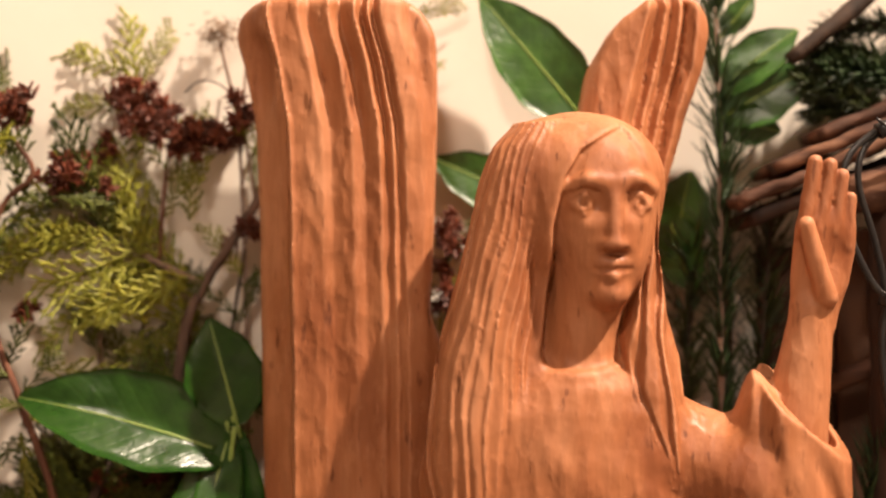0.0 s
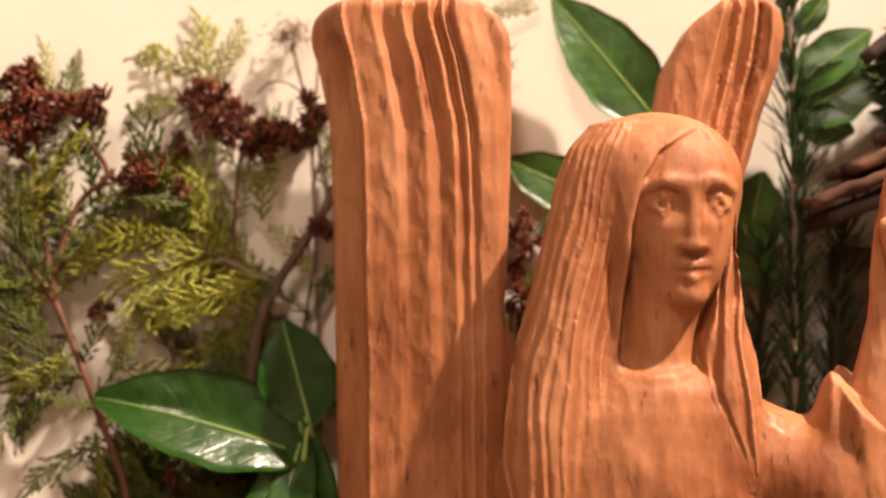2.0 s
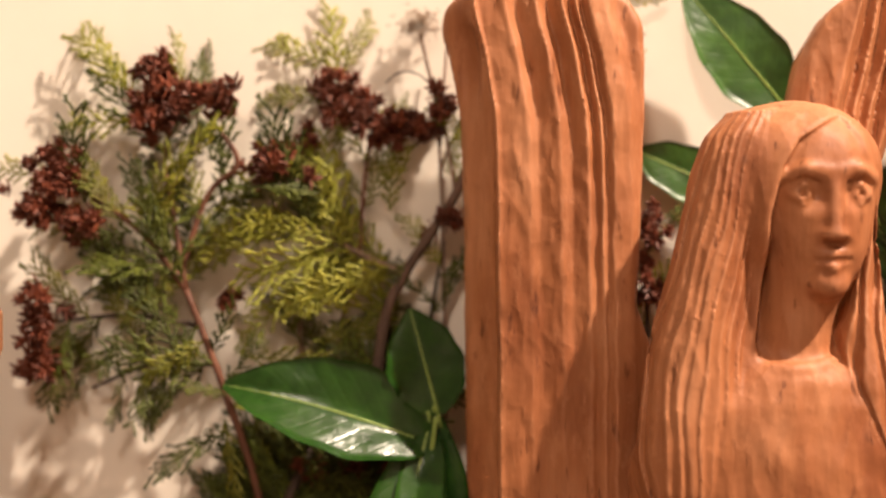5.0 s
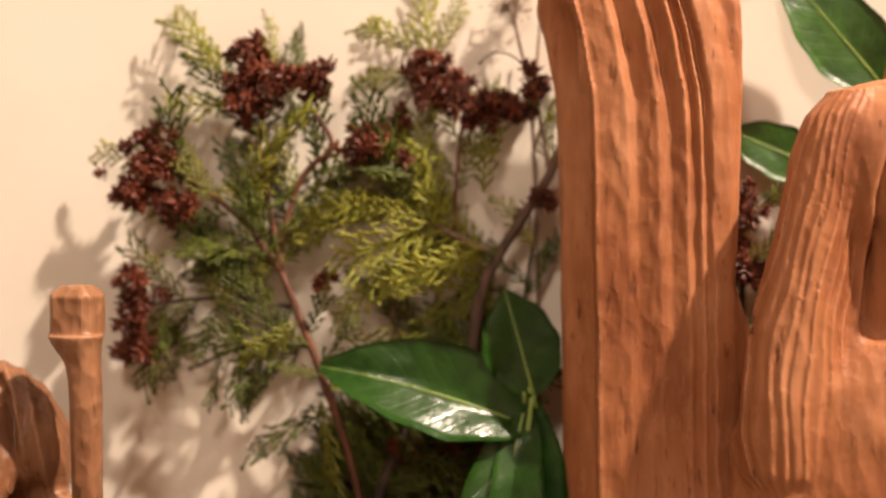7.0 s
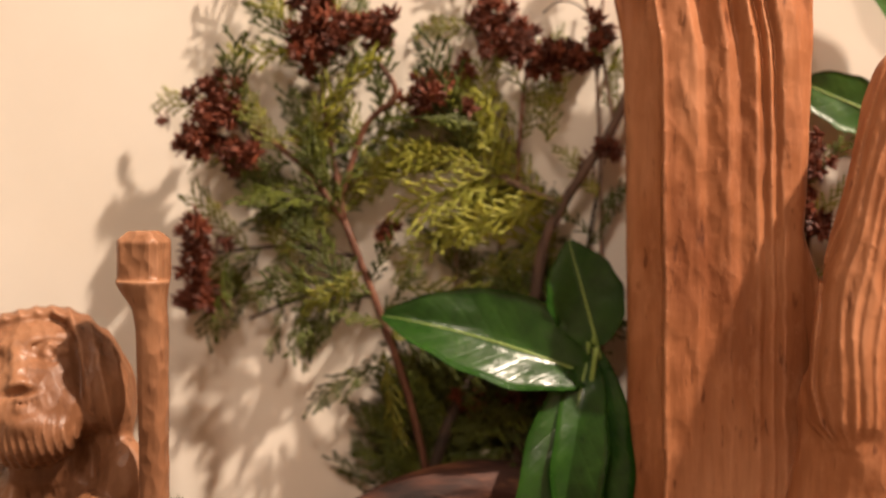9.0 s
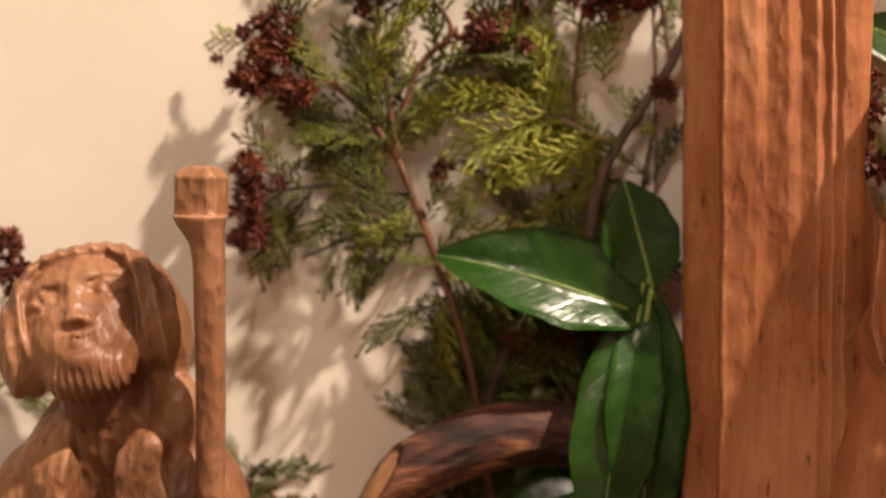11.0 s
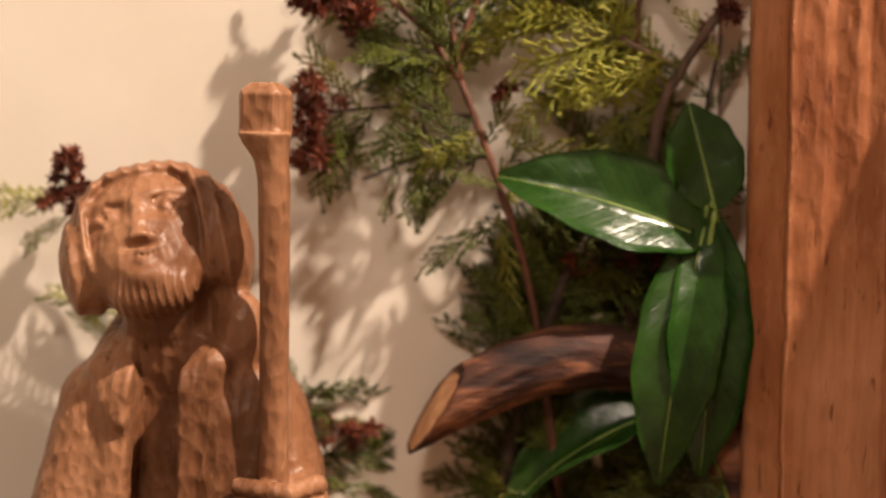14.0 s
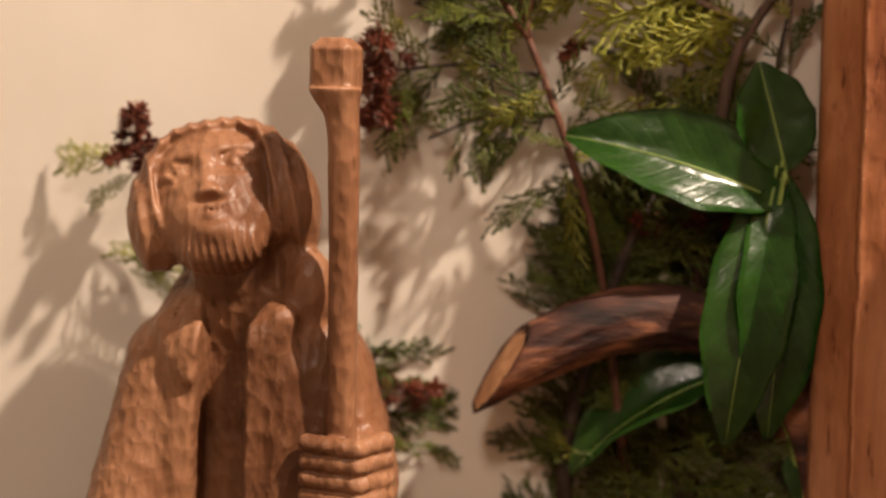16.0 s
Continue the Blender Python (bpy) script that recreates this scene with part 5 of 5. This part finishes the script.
# ---- dried flower beside the broad wing ----
def build_dried_flower():
    o = Vector((-0.125, 0.957, 0.0))
    rnd = random.Random(77)
    t = thing("dried_flower", o, "dried brown flower stalk with a fuzzy head", "plant")
    bm = bmesh.new()
    tube(bm, smooth_line([(0, 0, 0), (-0.004, -0.001, 0.35), (-0.008, -0.002, 0.56), (-0.020, -0.004, 0.636)]), 0.0011, 6)
    part("stalk", bm, TWIG_GREY, t)
    bm = bmesh.new()
    for pts in (((-0.010, -0.003, 0.600), (-0.022, -0.006, 0.610), (-0.034, -0.008, 0.611), (-0.043, -0.008, 0.604)), ((-0.008, -0.002, 0.56), (-0.004, -0.005, 0.585), (-0.006, -0.006, 0.606))):
        bmt = bmesh.new()
        tube(bmt, smooth_line(pts), 0.0006, 5)
        part("tendril", bmt, TWIG_DARK, t)
    for _ in range(240):
        d = Vector((rnd.gauss(0, 1), rnd.gauss(0, 0.7), rnd.gauss(0, 0.8))).normalized()
        c = Vector((-0.022 + rnd.gauss(0, 0.006), -0.004 + rnd.gauss(0, 0.003), 0.643 + rnd.gauss(0, 0.005)))
        ln = rnd.uniform(0.003, 0.008)
        s = d.orthogonal().normalized() * 0.0006
        n = d.cross(s)
        v = [bm.verts.new(q) for q in (c + s, c - s, c + n, c + d * ln)]
        for f in ((0, 1, 3), (1, 2, 3), (2, 0, 3), (0, 2, 1)):
            bm.faces.new([v[i] for i in f])
    head = part("flower_head", bm, DRY, t)
    head["kind"] = "stuff"


build_dried_flower()


# ---- little stable with bark roof ----
def ragged_board(t, name, a, b, depth, thick, mat, seed, ragged=0.006):
    """A bark slab from a to b (x, z), from depth[0] to depth[1] in y, with broken edges and a warped face."""
    rnd = random.Random(seed)
    o = t.location
    a, b = Vector((a[0], 0, a[1])), Vector((b[0], 0, b[1]))
    way = (b - a).normalized()
    n = Vector((-way.z, 0, way.x))
    nu, nv = 40, 10
    bm = bmesh.new()
    sheets = []
    for lift in (0, 1):
        grid = []
        for i in range(nu + 1):
            row = []
            for j in range(nv + 1):
                u, v = i / nu, j / nv
                y = depth[0] + (depth[1] - depth[0]) * v
                w = Vector((u * 9 + seed, v * 3, 0))
                edge = ragged * noise.noise(Vector((v * 5, seed, 1))) * (1 - u) * 2 if u < 0.5 else 0
                fy = ragged * 0.8 * noise.noise(Vector((u * 14, seed, 4))) * (1 - v)
                p = a + (b - a) * u + way * edge + n * (lift * thick + 0.003 * noise.noise(w) + 0.0016 * noise.noise(w * 4) + (lift - 1) * 0.004 * max(0, noise.noise(w * 2.2)))
                row.append(bm.verts.new(Vector((p.x, y + fy, p.z)) - o))
            grid.append(row)
        sheets.append(grid)
        for i in range(nu):
            for j in range(nv):
                q = (grid[i][j], grid[i + 1][j], grid[i + 1][j + 1], grid[i][j + 1])
                bm.faces.new(q if lift else q[::-1])
    lo, hi = sheets
    for i in range(nu):
        bm.faces.new((lo[i][0], lo[i + 1][0], hi[i + 1][0], hi[i][0]))
        bm.faces.new((hi[i][nv], hi[i + 1][nv], lo[i + 1][nv], lo[i][nv]))
    for j in range(nv):
        bm.faces.new((lo[0][j + 1], lo[0][j], hi[0][j], hi[0][j + 1]))
        bm.faces.new((lo[nu][j], lo[nu][j + 1], hi[nu][j + 1], hi[nu][j]))
    bmesh.ops.recalc_face_normals(bm, faces=bm.faces[:])
    return part(name, bm, mat, t)


def build_stable():
    t = thing("toy_stable", (0.36, 0.93, 0.0), "small stable of dark timber with a layered bark roof", "model house")
    ragged_board(t, "roof_board", (0.186, 0.524), (0.50, 0.650), (0.905, 0.966), 0.007, BARK, 3)
    ragged_board(t, "roof_board", (0.212, 0.546), (0.50, 0.664), (0.912, 0.966), 0.007, BARK, 8)
    ragged_board(t, "roof_board", (0.240, 0.566), (0.50, 0.676), (0.920, 0.966), 0.007, BARK, 14)
    ragged_board(t, "eave_board", (0.197, 0.513), (0.50, 0.628), (0.912, 0.966), 0.008, DARK_WOOD, 21, 0.010)
    for name, pts, r, mat in (("beam", [(0.252, 0.908, 0.531), (0.33, 0.906, 0.545), (0.52, 0.905, 0.552)], 0.013, BARK), ("post", [(0.283, 0.922, 0.0), (0.284, 0.920, 0.3), (0.283, 0.918, 0.535)], 0.013, DARK_WOOD),
                              ("post", [(0.50, 0.922, 0.0), (0.50, 0.920, 0.3), (0.50, 0.918, 0.56)], 0.013, DARK_WOOD), ("brace", [(0.20, 0.935, 0.385), (0.25, 0.93, 0.412), (0.30, 0.926, 0.432)], 0.006, BARK)):
        bm = bmesh.new()
        line = smooth_line([Vector(p) - t.location for p in pts], 10)
        tube(bm, line, r, 18, 0.25)
        part(name, bm, mat, t)
    for k in range(6):
        bm = bmesh.new()
        x = 0.208 + 0.052 * k
        box(bm, Vector((x, 0.958, 0.0)) - t.location, Vector((x + 0.050, 0.966, 0.50 + 0.012 * k)) - t.location)
        bmesh.ops.bevel(bm, geom=bm.edges[:], offset=0.0015, segments=1, affect="EDGES")
        part("wall_plank", bm, STABLE_WALL, t, smooth=False)


STABLE_WALL = simple("stable_plank", [(0.3, (0.06, 0.026, 0.014)), (0.7, (0.15, 0.07, 0.038))], 40, 0.7, 0.3, (1, 1, 0.15), (0.6, 0.002), 20, 0.4)
build_stable()


# ---- cables hanging from the stable beam ----
def build_cable():
    o = Vector((0.28, 0.878, 0.0))
    t = thing("black_cable", o, "glossy black twin cable tied in loops and hanging from the stable", "cable")
    runs = (((0.36, 0.890, 0.60), (0.30, 0.884, 0.585), (0.268, 0.880, 0.572), (0.2475, 0.878, 0.556), (0.2415, 0.876, 0.535), (0.2455, 0.876, 0.508), (0.258, 0.876, 0.480), (0.2685, 0.876, 0.467)),
            ((0.36, 0.892, 0.588), (0.30, 0.886, 0.578), (0.268, 0.883, 0.569), (0.2545, 0.880, 0.555), (0.2525, 0.878, 0.535), (0.260, 0.877, 0.508), (0.2655, 0.877, 0.485), (0.2685, 0.877, 0.467)),
            ((0.2685, 0.876, 0.467), (0.2650, 0.876, 0.448), (0.2655, 0.876, 0.425), (0.2690, 0.876, 0.400), (0.2760, 0.876, 0.370), (0.279, 0.874, 0.20), (0.280, 0.866, 0.004), (0.34, 0.82, 0.003)),
            ((0.2685, 0.877, 0.467), (0.2730, 0.876, 0.450), (0.2745, 0.876, 0.425), (0.2790, 0.876, 0.395), (0.290, 0.876, 0.36), (0.30, 0.874, 0.20), (0.30, 0.866, 0.004), (0.36, 0.83, 0.003)))
    for pts in runs:
        bm = bmesh.new()
        tube(bm, smooth_line([Vector(p) - o for p in pts], 8), 0.0021, 10)
        part("cable_run", bm, RUBBER, t)
    for p, way in (((0.2675, 0.8785, 0.5705), (1, 0, 0.5)), ((0.2685, 0.876, 0.467), (0.2, 0, 1))):
        bm = bmesh.new()
        d = Vector(way).normalized()
        c = Vector(p) - o
        tube(bm, [c - d * 0.004, c - d * 0.0035, c + d * 0.0035, c + d * 0.004], [0.0040, 0.0052, 0.0052, 0.0040], 12)
        tube(bm, [c + Vector((0.001, -0.004, 0.001)), c + Vector((-0.006, -0.007, 0.006))], 0.0009, 6)
        part("cable_tie", bm, RUBBER, t)
    bm = bmesh.new()
    ring = [Vector((0.2745, 0.872, 0.560)) - o + Vector((0.006 * math.cos(g), 0.002 * math.sin(2 * g), 0.005 * math.sin(g))) for g in np.linspace(0, 2 * math.pi, 22)]
    tube(bm, ring, 0.0007, 6)
    part("wire_ring", bm, STEEL, t, "thin bright steel wire")


build_cable()
